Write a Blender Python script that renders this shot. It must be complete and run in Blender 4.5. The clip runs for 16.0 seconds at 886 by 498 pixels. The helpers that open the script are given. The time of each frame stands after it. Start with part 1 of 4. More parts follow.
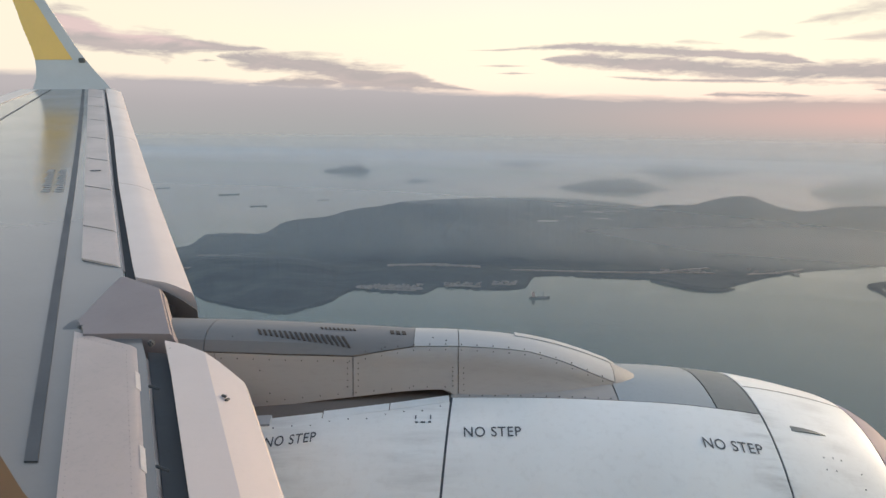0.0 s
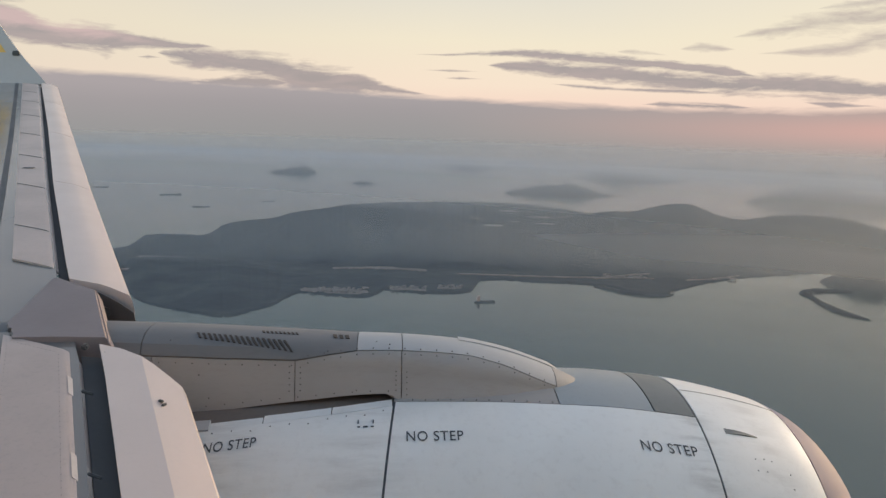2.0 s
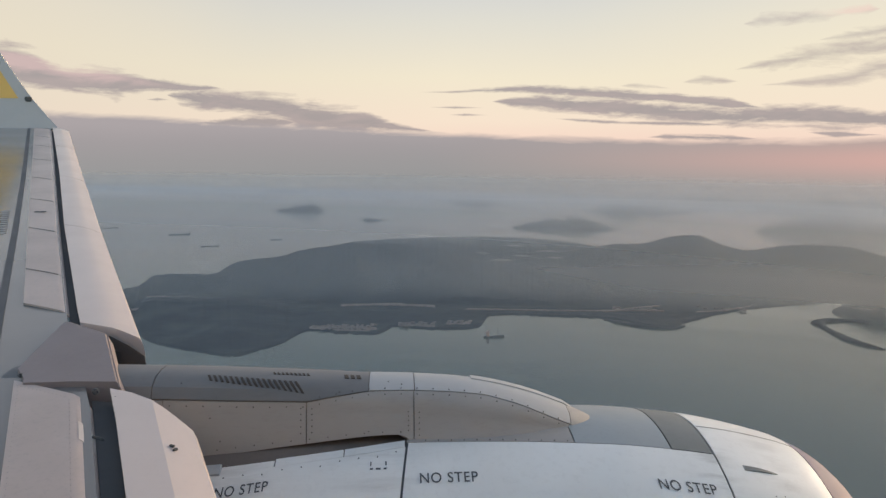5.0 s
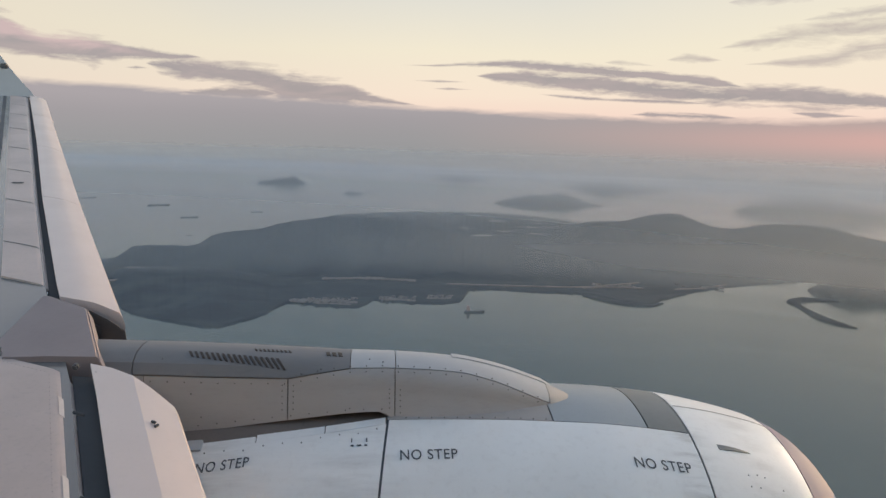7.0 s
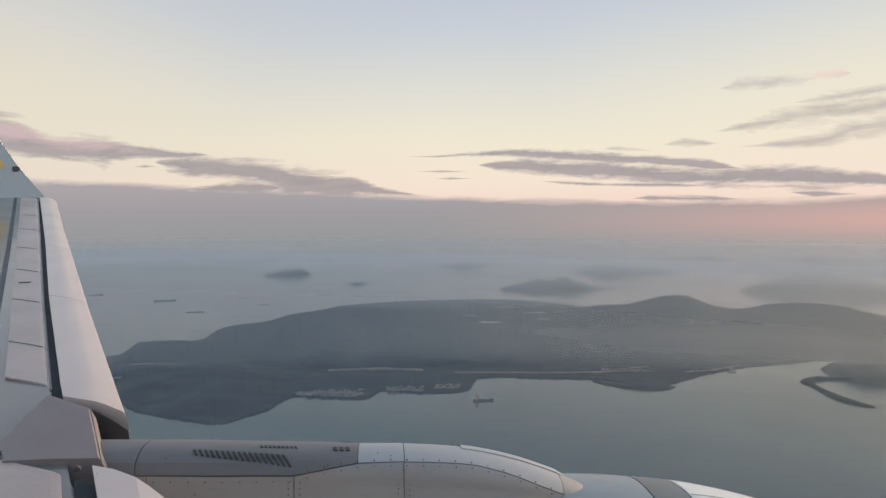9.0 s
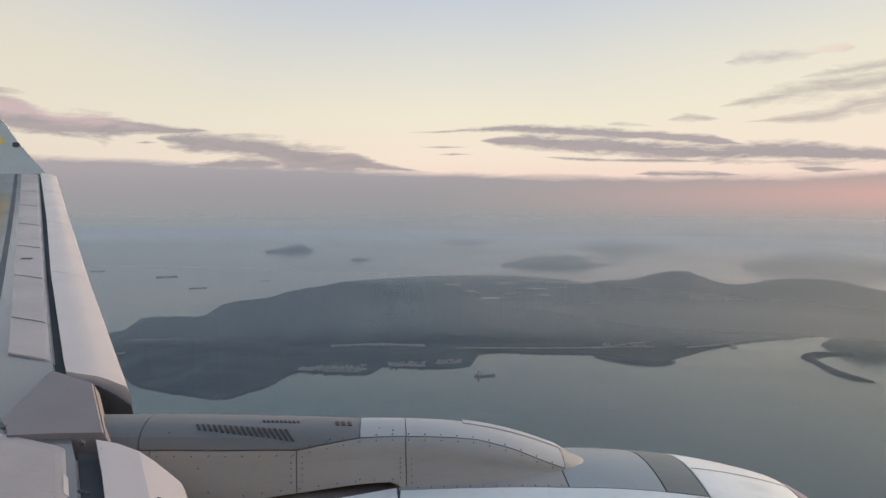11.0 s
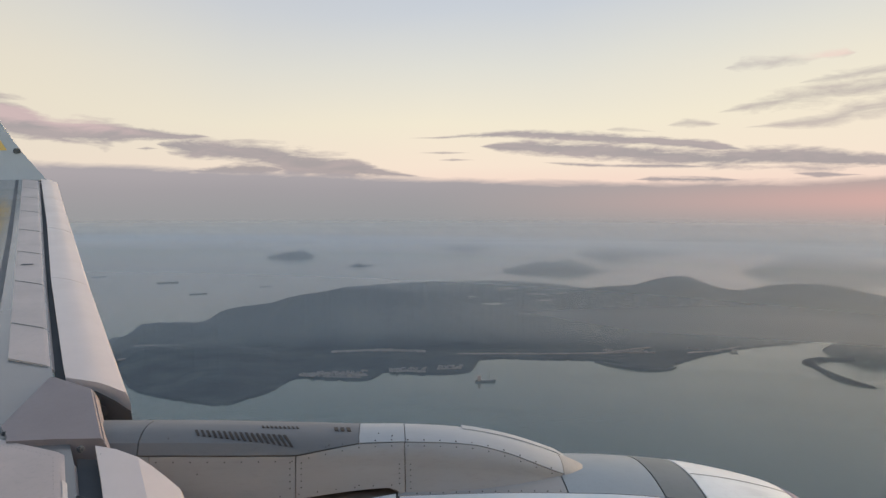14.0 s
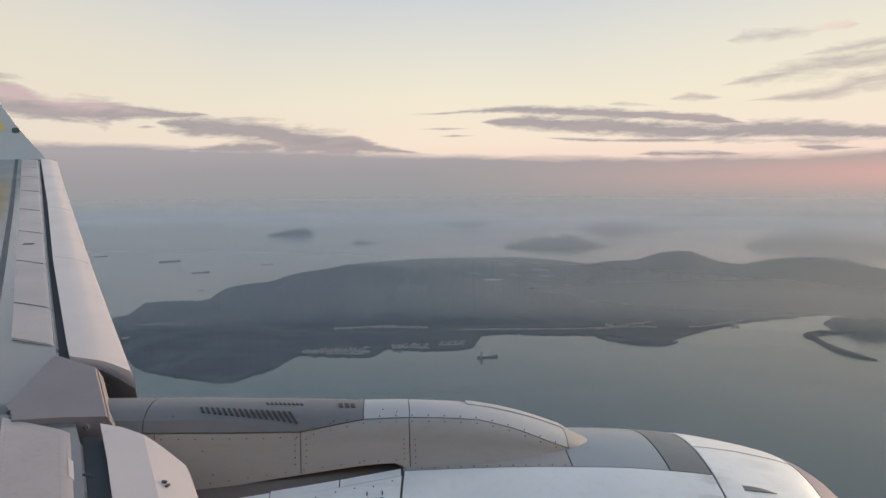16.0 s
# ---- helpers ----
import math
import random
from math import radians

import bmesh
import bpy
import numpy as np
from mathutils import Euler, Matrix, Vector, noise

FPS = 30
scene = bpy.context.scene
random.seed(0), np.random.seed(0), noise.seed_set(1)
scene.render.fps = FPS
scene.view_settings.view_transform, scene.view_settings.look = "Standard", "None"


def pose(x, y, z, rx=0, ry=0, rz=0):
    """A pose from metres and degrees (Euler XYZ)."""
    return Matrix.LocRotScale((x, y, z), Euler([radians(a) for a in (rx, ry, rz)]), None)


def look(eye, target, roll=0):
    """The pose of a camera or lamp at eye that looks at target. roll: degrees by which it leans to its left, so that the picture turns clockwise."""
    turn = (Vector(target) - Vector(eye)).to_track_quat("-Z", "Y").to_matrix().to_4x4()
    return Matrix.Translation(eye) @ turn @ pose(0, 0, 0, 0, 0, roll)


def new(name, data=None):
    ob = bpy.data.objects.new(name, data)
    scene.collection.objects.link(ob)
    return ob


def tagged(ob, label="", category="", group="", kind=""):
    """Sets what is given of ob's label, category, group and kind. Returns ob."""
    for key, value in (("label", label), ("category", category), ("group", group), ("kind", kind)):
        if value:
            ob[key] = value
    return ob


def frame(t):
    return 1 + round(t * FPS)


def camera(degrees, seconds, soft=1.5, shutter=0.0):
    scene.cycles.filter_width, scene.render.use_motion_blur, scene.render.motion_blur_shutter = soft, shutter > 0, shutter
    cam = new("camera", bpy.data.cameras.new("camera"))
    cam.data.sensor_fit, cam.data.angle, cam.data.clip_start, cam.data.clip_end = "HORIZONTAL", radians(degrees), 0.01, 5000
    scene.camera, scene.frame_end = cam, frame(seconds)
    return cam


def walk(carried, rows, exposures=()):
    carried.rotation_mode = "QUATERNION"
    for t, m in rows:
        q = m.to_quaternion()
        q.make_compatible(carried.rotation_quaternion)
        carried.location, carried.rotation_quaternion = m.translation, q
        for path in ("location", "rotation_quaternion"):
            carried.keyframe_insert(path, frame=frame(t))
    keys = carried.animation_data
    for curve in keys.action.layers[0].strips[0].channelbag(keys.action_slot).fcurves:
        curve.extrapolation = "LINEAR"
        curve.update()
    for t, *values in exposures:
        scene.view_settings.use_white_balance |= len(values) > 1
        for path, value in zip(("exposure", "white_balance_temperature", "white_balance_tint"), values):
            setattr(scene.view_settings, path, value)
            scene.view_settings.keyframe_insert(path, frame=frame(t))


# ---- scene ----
# The aircraft stands at the origin: x forward along the fuselage, y outboard over the wing, z up.
cam = camera(60.0, 16.0, soft=1.4, shutter=0.4)
walk(cam, [
    (0, pose(0.001, -0.001, -0.003, 80.57, 0.01, -0.03)),
    (0.5, pose(0.002, -0.001, -0.001, 79.84, -0.61, -0.71)),
    (1, pose(0.006, -0.004, -0.000, 80.74, -0.83, -1.74)),
    (1.5, pose(0.011, -0.003, -0.000, 80.97, -0.97, -2.86)),
    (2, pose(0.009, -0.002, -0.000, 80.88, -1.23, -3.90)),
    (2.5, pose(0.008, -0.002, -0.000, 80.45, -0.74, -4.12)),
    (3, pose(0.010, 0.000, -0.000, 80.59, -0.71, -4.28)),
    (3.5, pose(0.009, -0.004, 0.000, 81.79, -0.25, -4.14)),
    (3.7, pose(0.009, -0.001, 0.001, 83.72, 0.44, -3.80)),
    (5.8, pose(-0.009, 0.011, 0.024, 82.84, -1.06, -3.71)),
    (6, pose(-0.007, 0.008, 0.028, 81.76, -1.36, -4.29)),
    (6.5, pose(-0.008, 0.006, 0.034, 81.29, -1.56, -4.77)),
    (7, pose(-0.011, 0.003, 0.037, 81.65, -1.18, -4.71)),
    (7.5, pose(-0.016, 0.008, 0.038, 83.67, 0.68, -4.32)),
    (8, pose(-0.011, -0.004, 0.044, 85.81, 1.67, -4.02)),
    (8.5, pose(-0.009, -0.004, 0.043, 87.65, 0.54, -4.27)),
    (9, pose(-0.009, 0.007, 0.039, 88.20, 0.42, -4.44)),
    (9.5, pose(-0.011, 0.012, 0.037, 86.91, 0.40, -4.39)),
    (12, pose(-0.002, 0.017, 0.036, 86.38, 0.47, -4.32)),
    (12.5, pose(0.000, 0.007, 0.039, 86.40, 0.44, -4.29)),
    (13, pose(-0.000, 0.007, 0.038, 86.59, 0.52, -4.31)),
    (13.5, pose(0.002, 0.004, 0.039, 86.77, 0.46, -4.26)),
    (14, pose(0.001, 0.008, 0.037, 86.83, 0.52, -4.28)),
    (14.5, pose(-0.001, 0.012, 0.036, 86.83, 0.49, -4.28)),
    (15, pose(-0.006, 0.023, 0.034, 86.72, 0.63, -4.31)),
    (15.5, pose(-0.006, 0.016, 0.035, 84.62, 0.88, -4.16)),
    (16, pose(-0.005, 0.031, 0.030, 85.08, 1.00, -4.21)),
], exposures=[(0, 1.45, 6600, 8), (0.6, 1.18, 6650, 8), (1.0, 1.05, 6650, 9), (2.0, 1.10, 6650, 10), (3.0, 1.08, 6650, 10), (7.0, 1.12, 6500, 10), (9.0, 1.1, 6400, 10), (16.0, 1.12, 6450, 10)])

# ---- world, sun ----
SUN_AZ, SUN_EL = 62.0, 15.0          # degrees clockwise from +y; the sun stands low ahead of the aircraft
world = bpy.data.worlds.new("world")
scene.world = world
world.use_nodes = True
wt = world.node_tree
sky = wt.nodes.new("ShaderNodeTexSky")
sky.sky_type, sky.sun_disc = "NISHITA", False
sky.sun_elevation, sky.sun_rotation = radians(SUN_EL), radians(SUN_AZ)
sky.altitude, sky.air_density, sky.dust_density = 1000, 1.0, 2.2
background = wt.nodes["Background"]
background.inputs["Strength"].default_value = 0.146
tint = wt.nodes.new("ShaderNodeMix")
tint.data_type, tint.blend_type = "RGBA", "MULTIPLY"
tint.inputs[0].default_value, tint.inputs[7].default_value = 1.0, (1.12, 1.0, 0.84, 1)
wt.links.new(sky.outputs[0], tint.inputs[6])
wt.links.new(tint.outputs[2], background.inputs["Color"])

lamp = bpy.data.lights.new("sun", "SUN")
lamp.energy, lamp.angle, lamp.color = 0.11, radians(18), (1.0, 0.84, 0.80)
a, e = radians(SUN_AZ), radians(SUN_EL)
to_sun = Vector((math.sin(a) * math.cos(e), math.cos(a) * math.cos(e), math.sin(e)))
new("sun", lamp).matrix_world = look(to_sun * 50, (0, 0, 0))


# ---- node helpers ----
def put(tree, kind, **values):
    """A node with settings and inputs; an input may be a number, a colour or a socket."""
    node = tree.nodes.new(kind)
    for key, value in values.items():
        if key == "operation":
            node.operation = value
        elif key == "data_type":
            node.data_type = value
        else:
            socket = node.inputs[int(key[1:])] if key[0] == "i" and key[1:].isdigit() else node.inputs[key.replace("_", " ")]
            if isinstance(value, bpy.types.NodeSocket):
                tree.links.new(value, socket)
            else:
                socket.default_value = value
    return node


def calc(tree, operation, a, b=0.0, c=0.0):
    return put(tree, "ShaderNodeMath", operation=operation, i0=a, i1=b, i2=c).outputs[0]


def ramp(tree, fac, stops):
    node = put(tree, "ShaderNodeValToRGB", Fac=fac)
    bands = node.color_ramp.elements
    for k in range(2, len(stops)):
        bands.new(0.0005 * k)
    for k in range(len(stops) - 1, -1, -1):
        band, (place, colour) = bands[k], stops[k]
        band.position = place
        band.color = (*colour, 1) if len(colour) == 3 else colour
    return node.outputs[0]


def lin(r, g, b):
    """Linear colour from 0..255 display values."""
    return tuple((v / 255 / 12.92) if v < 10 else ((v / 255 + 0.055) / 1.055) ** 2.4 for v in (r, g, b))


def mixed(tree, fac, a, b):
    return put(tree, "ShaderNodeMix", data_type="RGBA", i0=fac, i6=a, i7=b).outputs[2]


def paint(name, colour, rough=0.35, metal=0.0, coat=0.0, dirt=0.12, dirt_colour=None, scale=1.0, bump=0.02, streak=(1, 1, 1), smears=()):
    """Painted or bare sheet: large stains, fine speckle, streaks and a slight waviness."""
    m = bpy.data.materials.new(name)
    m.use_nodes = True
    t = m.node_tree
    b = t.nodes["Principled BSDF"]
    at = put(t, "ShaderNodeNewGeometry").outputs["Position"]
    at = put(t, "ShaderNodeMapping", Vector=at, Scale=streak).outputs[0]
    big = put(t, "ShaderNodeTexNoise", Vector=at, Scale=1.7 * scale, Detail=5.0, Roughness=0.6).outputs["Fac"]
    fine = put(t, "ShaderNodeTexNoise", Vector=at, Scale=38 * scale, Detail=4.0, Roughness=0.7).outputs["Fac"]
    stain = ramp(t, big, [(0.38, (0, 0, 0)), (0.72, (1, 1, 1))])
    speck = ramp(t, fine, [(0.52, (0, 0, 0)), (0.75, (1, 1, 1))])
    dark = dirt_colour or tuple(c * 0.55 for c in colour)
    amount = calc(t, "MULTIPLY", calc(t, "ADD", calc(t, "MULTIPLY", stain, 0.7), calc(t, "MULTIPLY", speck, 0.5)), dirt * 2)
    shade = mixed(t, amount, (*colour, 1), (*dark, 1))
    if smears:      # sooty smudges round joints that lie across x
        along_x = put(t, "ShaderNodeSeparateXYZ", Vector=at).outputs[0]
        wisp = put(t, "ShaderNodeTexNoise", Vector=put(t, "ShaderNodeMapping", Vector=at, Scale=(1.2, 7, 7)).outputs[0], Scale=1.6, Detail=5.0, Roughness=0.65).outputs["Fac"]
        wisp = ramp(t, wisp, [(0.44, (0, 0, 0)), (0.74, (1, 1, 1))])
        for centre, reach_x, strength in smears:
            d = calc(t, "DIVIDE", calc(t, "SUBTRACT", along_x, centre), reach_x)
            near = calc(t, "POWER", 2.718, calc(t, "MULTIPLY", calc(t, "MULTIPLY", d, d), -1.0))
            shade = mixed(t, calc(t, "MULTIPLY", calc(t, "MULTIPLY", near, wisp), strength), shade, (0.22, 0.20, 0.175, 1))
    t.links.new(shade, b.inputs["Base Color"])
    t.links.new(calc(t, "ADD", rough, calc(t, "MULTIPLY", stain, 0.12)), b.inputs["Roughness"])
    b.inputs["Metallic"].default_value = metal
    b.inputs["Coat Weight"].default_value = coat
    b.inputs["Coat Roughness"].default_value = 0.12
    if bump:
        wave = put(t, "ShaderNodeTexNoise", Vector=at, Scale=3.5, Detail=2.0).outputs["Fac"]
        node = put(t, "ShaderNodeBump", Strength=bump * 4, Distance=0.02, Height=wave)
        t.links.new(node.outputs[0], b.inputs["Normal"])
    return m


WHITE = paint("white_cowl_paint", (0.84, 0.84, 0.83), 0.42, coat=0.2, dirt=0.12, dirt_colour=(0.40, 0.37, 0.34), scale=0.6, smears=((1.58, 0.10, 0.6), (1.95, 0.10, 0.25), (-0.1, 0.2, 0.3), (-0.8, 0.25, 0.35)))
WING = paint("grey_wing_paint", (0.19, 0.182, 0.178), 0.15, coat=0.5, dirt=0.10, streak=(0.5, 1, 1), bump=0.004)
SLAT = paint("pale_slat_paint", (0.66, 0.565, 0.53), 0.34, coat=0.2, dirt=0.10, dirt_colour=(0.42, 0.38, 0.35))
EDGE = paint("leading_edge_paint", (0.535, 0.44, 0.405), 0.42, coat=0.1, dirt=0.25, dirt_colour=(0.30, 0.27, 0.25))
FAIRING = paint("fairing_grey_paint", (0.27, 0.228, 0.23), 0.55, dirt=0.15)
PYLON = paint("pylon_beige_grey_paint", (0.395, 0.375, 0.365), 0.42, dirt=0.22, dirt_colour=(0.26, 0.23, 0.20), streak=(0.4, 1, 1.6))
PYLON_DARK = paint("pylon_dark_grey_paint", (0.185, 0.18, 0.182), 0.46, metal=0.0, dirt=0.2, streak=(0.4, 1, 1))
PYLON_PALE = paint("pylon_pale_paint", (0.43, 0.435, 0.445), 0.36, dirt=0.15, streak=(0.4, 1, 1))
STRIP = paint("top_strip_blue_grey", (0.36, 0.385, 0.395), 0.34, metal=0.1, dirt=0.15)
BAND = paint("grey_band", (0.20, 0.21, 0.205), 0.45, dirt=0.2)
METAL = paint("inlet_lip_metal", (0.18, 0.16, 0.235), 0.6, metal=0.0, dirt=0.1)
# shade of the slat recesses put into a dark colour; also black parts
DARK = paint("recess_shade_and_black", (0.085, 0.086, 0.09), 0.7, dirt=0.2, bump=0)
BROWN = paint("brown_recess", (0.20, 0.165, 0.145), 0.7, dirt=0.3, bump=0)
SLIT = paint("louvre_slit", (0.065, 0.05, 0.04), 0.7, dirt=0.2, bump=0)
SEAL = paint("dark_seal", (0.075, 0.08, 0.09), 0.5, dirt=0.2, bump=0)
YELLOW = paint("yellow_paint", (0.80, 0.47, 0.11), 0.3, coat=0.2, dirt=0.1)
LETTER = paint("lettering_black", (0.075, 0.08, 0.09), 0.5, dirt=0.1, bump=0)
JOINT = paint("worn_joint", (0.33, 0.31, 0.295), 0.5, dirt=0.3, bump=0)
RIVET = paint("fastener_grey", (0.12, 0.115, 0.11), 0.5, dirt=0.2, bump=0)
RIVET_PALE = paint("flush_rivet", (0.38, 0.33, 0.305), 0.5, dirt=0.2, bump=0)
FIELD = paint("dry_field", (0.30, 0.285, 0.25), 0.9, dirt=0.3, scale=0.02, bump=0)
PALE_PATCH = paint("pale_patch_paint", (0.66, 0.58, 0.53), 0.4, dirt=0.2)
STENCIL = paint("faded_stencil", (0.29, 0.295, 0.31), 0.3, dirt=0.1, bump=0)
TRIM = paint("cabin_trim", (0.05, 0.034, 0.03), 0.6, dirt=0.2)
HULL = paint("fuselage_paint", (0.62, 0.62, 0.62), 0.35, dirt=0.08)


# ---- mesh helpers ----
def part(name, bm, material, parent=None, label="", smooth=True, angle=32):
    me = bpy.data.meshes.new(name)
    bm.normal_update()
    bm.to_mesh(me)
    bm.free()
    me.materials.append(material)
    if smooth:
        for p in me.polygons:
            p.use_smooth = True
        me.set_sharp_from_angle(angle=radians(angle))
    ob = new(name, me)
    ob.parent = parent
    return tagged(ob, label) if label else ob


def thing(name, label, category, at=(0, 0, 0), **more):
    ob = new(name)
    ob.location = at
    ob.empty_display_size = 0.2
    return tagged(ob, label, category, **more)


def shell(f, u0, u1, v0, v1, nu, nv, depth, flip=-1):
    """A closed plate over the surface f(u, v), depth metres thick; v0 and v1 may depend on u."""
    bm = bmesh.new()
    low = v0 if callable(v0) else (lambda u: v0)
    high = v1 if callable(v1) else (lambda u: v1)
    outer, inner = [], []
    du = (u1 - u0) * 1e-3
    for i in range(nu + 1):
        u = u0 + (u1 - u0) * i / nu
        ro, ri = [], []
        for j in range(nv + 1):
            v = low(u) + (high(u) - low(u)) * j / nv
            dv = (high(u) - low(u)) * 1e-3
            p = Vector(f(u, v))
            n = (Vector(f(u + du, v)) - Vector(f(u - du, v))).cross(Vector(f(u, v + dv)) - Vector(f(u, v - dv)))
            n = n.normalized() if n.length > 0 else Vector((0, 0, 1))
            ro.append(bm.verts.new(p))
            ri.append(bm.verts.new(p - n * depth * flip))
        outer.append(ro)
        inner.append(ri)
    for i in range(nu):
        for j in range(nv):
            bm.faces.new((outer[i][j], outer[i + 1][j], outer[i + 1][j + 1], outer[i][j + 1]))
            bm.faces.new((inner[i][j], inner[i][j + 1], inner[i + 1][j + 1], inner[i + 1][j]))
        bm.faces.new((outer[i][0], inner[i][0], inner[i + 1][0], outer[i + 1][0]))
        bm.faces.new((outer[i][nv], outer[i + 1][nv], inner[i + 1][nv], inner[i][nv]))
    for j in range(nv):
        bm.faces.new((outer[0][j], outer[0][j + 1], inner[0][j + 1], inner[0][j]))
        bm.faces.new((outer[nu][j], inner[nu][j], inner[nu][j + 1], outer[nu][j + 1]))
    bmesh.ops.recalc_face_normals(bm, faces=bm.faces)
    return bm


def loft(sections, closed=True, caps=True):
    """Skin over rows of points."""
    bm = bmesh.new()
    rings = [[bm.verts.new(p) for p in row] for row in sections]
    n = len(rings[0])
    for a, b in zip(rings, rings[1:]):
        for j in range(n if closed else n - 1):
            k = (j + 1) % n
            bm.faces.new((a[j], a[k], b[k], b[j]))
    if caps and closed:
        bm.faces.new(rings[0])
        bm.faces.new(list(reversed(rings[-1])))
    bmesh.ops.recalc_face_normals(bm, faces=bm.faces)
    return bm


def box(sx, sy, sz, m=None, bevel=0.0):
    bm = bmesh.new()
    bmesh.ops.create_cube(bm, size=1, matrix=(m or Matrix()) @ Matrix.Diagonal((sx, sy, sz, 1)))
    if bevel:
        bmesh.ops.bevel(bm, geom=bm.edges[:], offset=bevel, segments=2, affect="EDGES")
    return bm


def spline(x, xs, ys):
    """Smooth curve through the points xs, ys (monotone in x)."""
    if x <= xs[0]:
        return ys[0]
    if x >= xs[-1]:
        return ys[-1]
    i = max(k for k in range(len(xs) - 1) if xs[k] <= x)
    def slope(k):
        if k == 0 or k == len(xs) - 1:
            k2 = min(max(k, 0), len(xs) - 1)
            lo, hi = (0, 1) if k2 == 0 else (k2 - 1, k2)
            return (ys[hi] - ys[lo]) / (xs[hi] - xs[lo])
        return (ys[k + 1] - ys[k - 1]) / (xs[k + 1] - xs[k - 1])
    h = xs[i + 1] - xs[i]
    t = (x - xs[i]) / h
    return ((2 * t**3 - 3 * t**2 + 1) * ys[i] + (t**3 - 2 * t**2 + t) * h * slope(i)
            + (-2 * t**3 + 3 * t**2) * ys[i + 1] + (t**3 - t**2) * h * slope(i + 1))


# ---- sky and distance ----
def sky_backdrop():
    """Part of a far dome of dusk sky with bands of cloud over a bank of haze."""
    R = 4930
    bm = bmesh.new()
    rows = []
    for i in range(49):
        el = radians(-4 + 48 * (i / 48))
        rows.append([bm.verts.new((R * math.cos(el) * math.sin(radians(az)), R * math.cos(el) * math.cos(radians(az)), R * math.sin(el)))
                     for az in range(-46, 49)])
    for a, b in zip(rows, rows[1:]):
        for j in range(len(a) - 1):
            bm.faces.new((a[j], a[j + 1], b[j + 1], b[j]))
    m = bpy.data.materials.new("dusk_sky")
    m.use_nodes = True
    t = m.node_tree
    t.nodes.clear()
    at = put(t, "ShaderNodeNewGeometry").outputs["Position"]
    xyz = put(t, "ShaderNodeSeparateXYZ", Vector=at).outputs
    el = calc(t, "MULTIPLY", calc(t, "ARCSINE", calc(t, "DIVIDE", xyz[2], R)), 57.2958)
    az = calc(t, "MULTIPLY", calc(t, "ARCTAN2", xyz[0], xyz[1]), 57.2958)
    flat = put(t, "ShaderNodeCombineXYZ", X=calc(t, "MULTIPLY", az, 0.24), Y=calc(t, "MULTIPLY", el, 1.25), Z=0.0).outputs[0]
    n1 = put(t, "ShaderNodeTexNoise", Vector=flat, Scale=1.0, Detail=9.0, Roughness=0.62, Distortion=0.6).outputs["Fac"]
    wide = put(t, "ShaderNodeCombineXYZ", X=calc(t, "MULTIPLY", az, 0.05), Y=calc(t, "MULTIPLY", el, 0.12), Z=3.0).outputs[0]
    n2 = put(t, "ShaderNodeTexNoise", Vector=wide, Scale=1.0, Detail=3.0).outputs["Fac"]
    n1c = calc(t, "SUBTRACT", n1, 0.5)
    h = calc(t, "DIVIDE", calc(t, "ADD", el, 4.0), 48.0)
    h = calc(t, "ADD", h, calc(t, "MULTIPLY", calc(t, "SUBTRACT", n2, 0.5), 0.03))
    side = calc(t, "ADD", calc(t, "MULTIPLY", calc(t, "MINIMUM", calc(t, "ADD", az, 10.0), 0.0), 0.0042), calc(t, "MULTIPLY", calc(t, "MAXIMUM", calc(t, "SUBTRACT", az, 12.0), 0.0), -0.0024))
    h = calc(t, "ADD", h, calc(t, "MULTIPLY", side, calc(t, "MINIMUM", 1.0, calc(t, "MAXIMUM", 0.0, calc(t, "DIVIDE", calc(t, "SUBTRACT", el, 4.0), 6.0)))))
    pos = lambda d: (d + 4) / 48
    clear = ramp(t, h, [(pos(1.5), lin(245, 217, 201)), (pos(3.0), lin(246, 227, 207)), (pos(6.0), lin(241, 231, 208)), (pos(10), lin(223, 221, 211)),
                        (pos(14), lin(202, 207, 213)), (pos(19), lin(183, 193, 209)), (pos(30), lin(165, 178, 199))])
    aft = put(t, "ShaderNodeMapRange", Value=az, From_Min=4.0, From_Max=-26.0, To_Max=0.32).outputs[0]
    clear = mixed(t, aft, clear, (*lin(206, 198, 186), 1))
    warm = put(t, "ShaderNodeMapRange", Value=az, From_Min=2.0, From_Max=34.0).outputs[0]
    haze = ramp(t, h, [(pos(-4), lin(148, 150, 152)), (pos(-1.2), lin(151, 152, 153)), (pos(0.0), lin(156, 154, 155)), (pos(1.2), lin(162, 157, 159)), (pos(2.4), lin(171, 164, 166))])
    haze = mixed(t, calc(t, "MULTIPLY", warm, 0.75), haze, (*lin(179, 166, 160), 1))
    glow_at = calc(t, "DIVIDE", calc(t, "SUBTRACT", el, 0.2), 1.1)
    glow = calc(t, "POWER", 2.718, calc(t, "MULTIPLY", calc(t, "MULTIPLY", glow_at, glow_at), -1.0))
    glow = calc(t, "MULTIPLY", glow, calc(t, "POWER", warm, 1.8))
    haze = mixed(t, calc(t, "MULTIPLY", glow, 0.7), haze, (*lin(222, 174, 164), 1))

    def cloud(az0, el0, wa, we, tilt, rough, cut=0.0):
        u = calc(t, "SUBTRACT", az, az0)
        v = calc(t, "SUBTRACT", calc(t, "SUBTRACT", el, el0), calc(t, "MULTIPLY", u, tilt))
        u, v = calc(t, "DIVIDE", u, wa), calc(t, "DIVIDE", v, we)
        d = calc(t, "SQRT", calc(t, "ADD", calc(t, "MULTIPLY", u, u), calc(t, "MULTIPLY", v, v)))
        d = calc(t, "ADD", calc(t, "SUBTRACT", 1.0 - cut, d), calc(t, "MULTIPLY", n1c, rough))
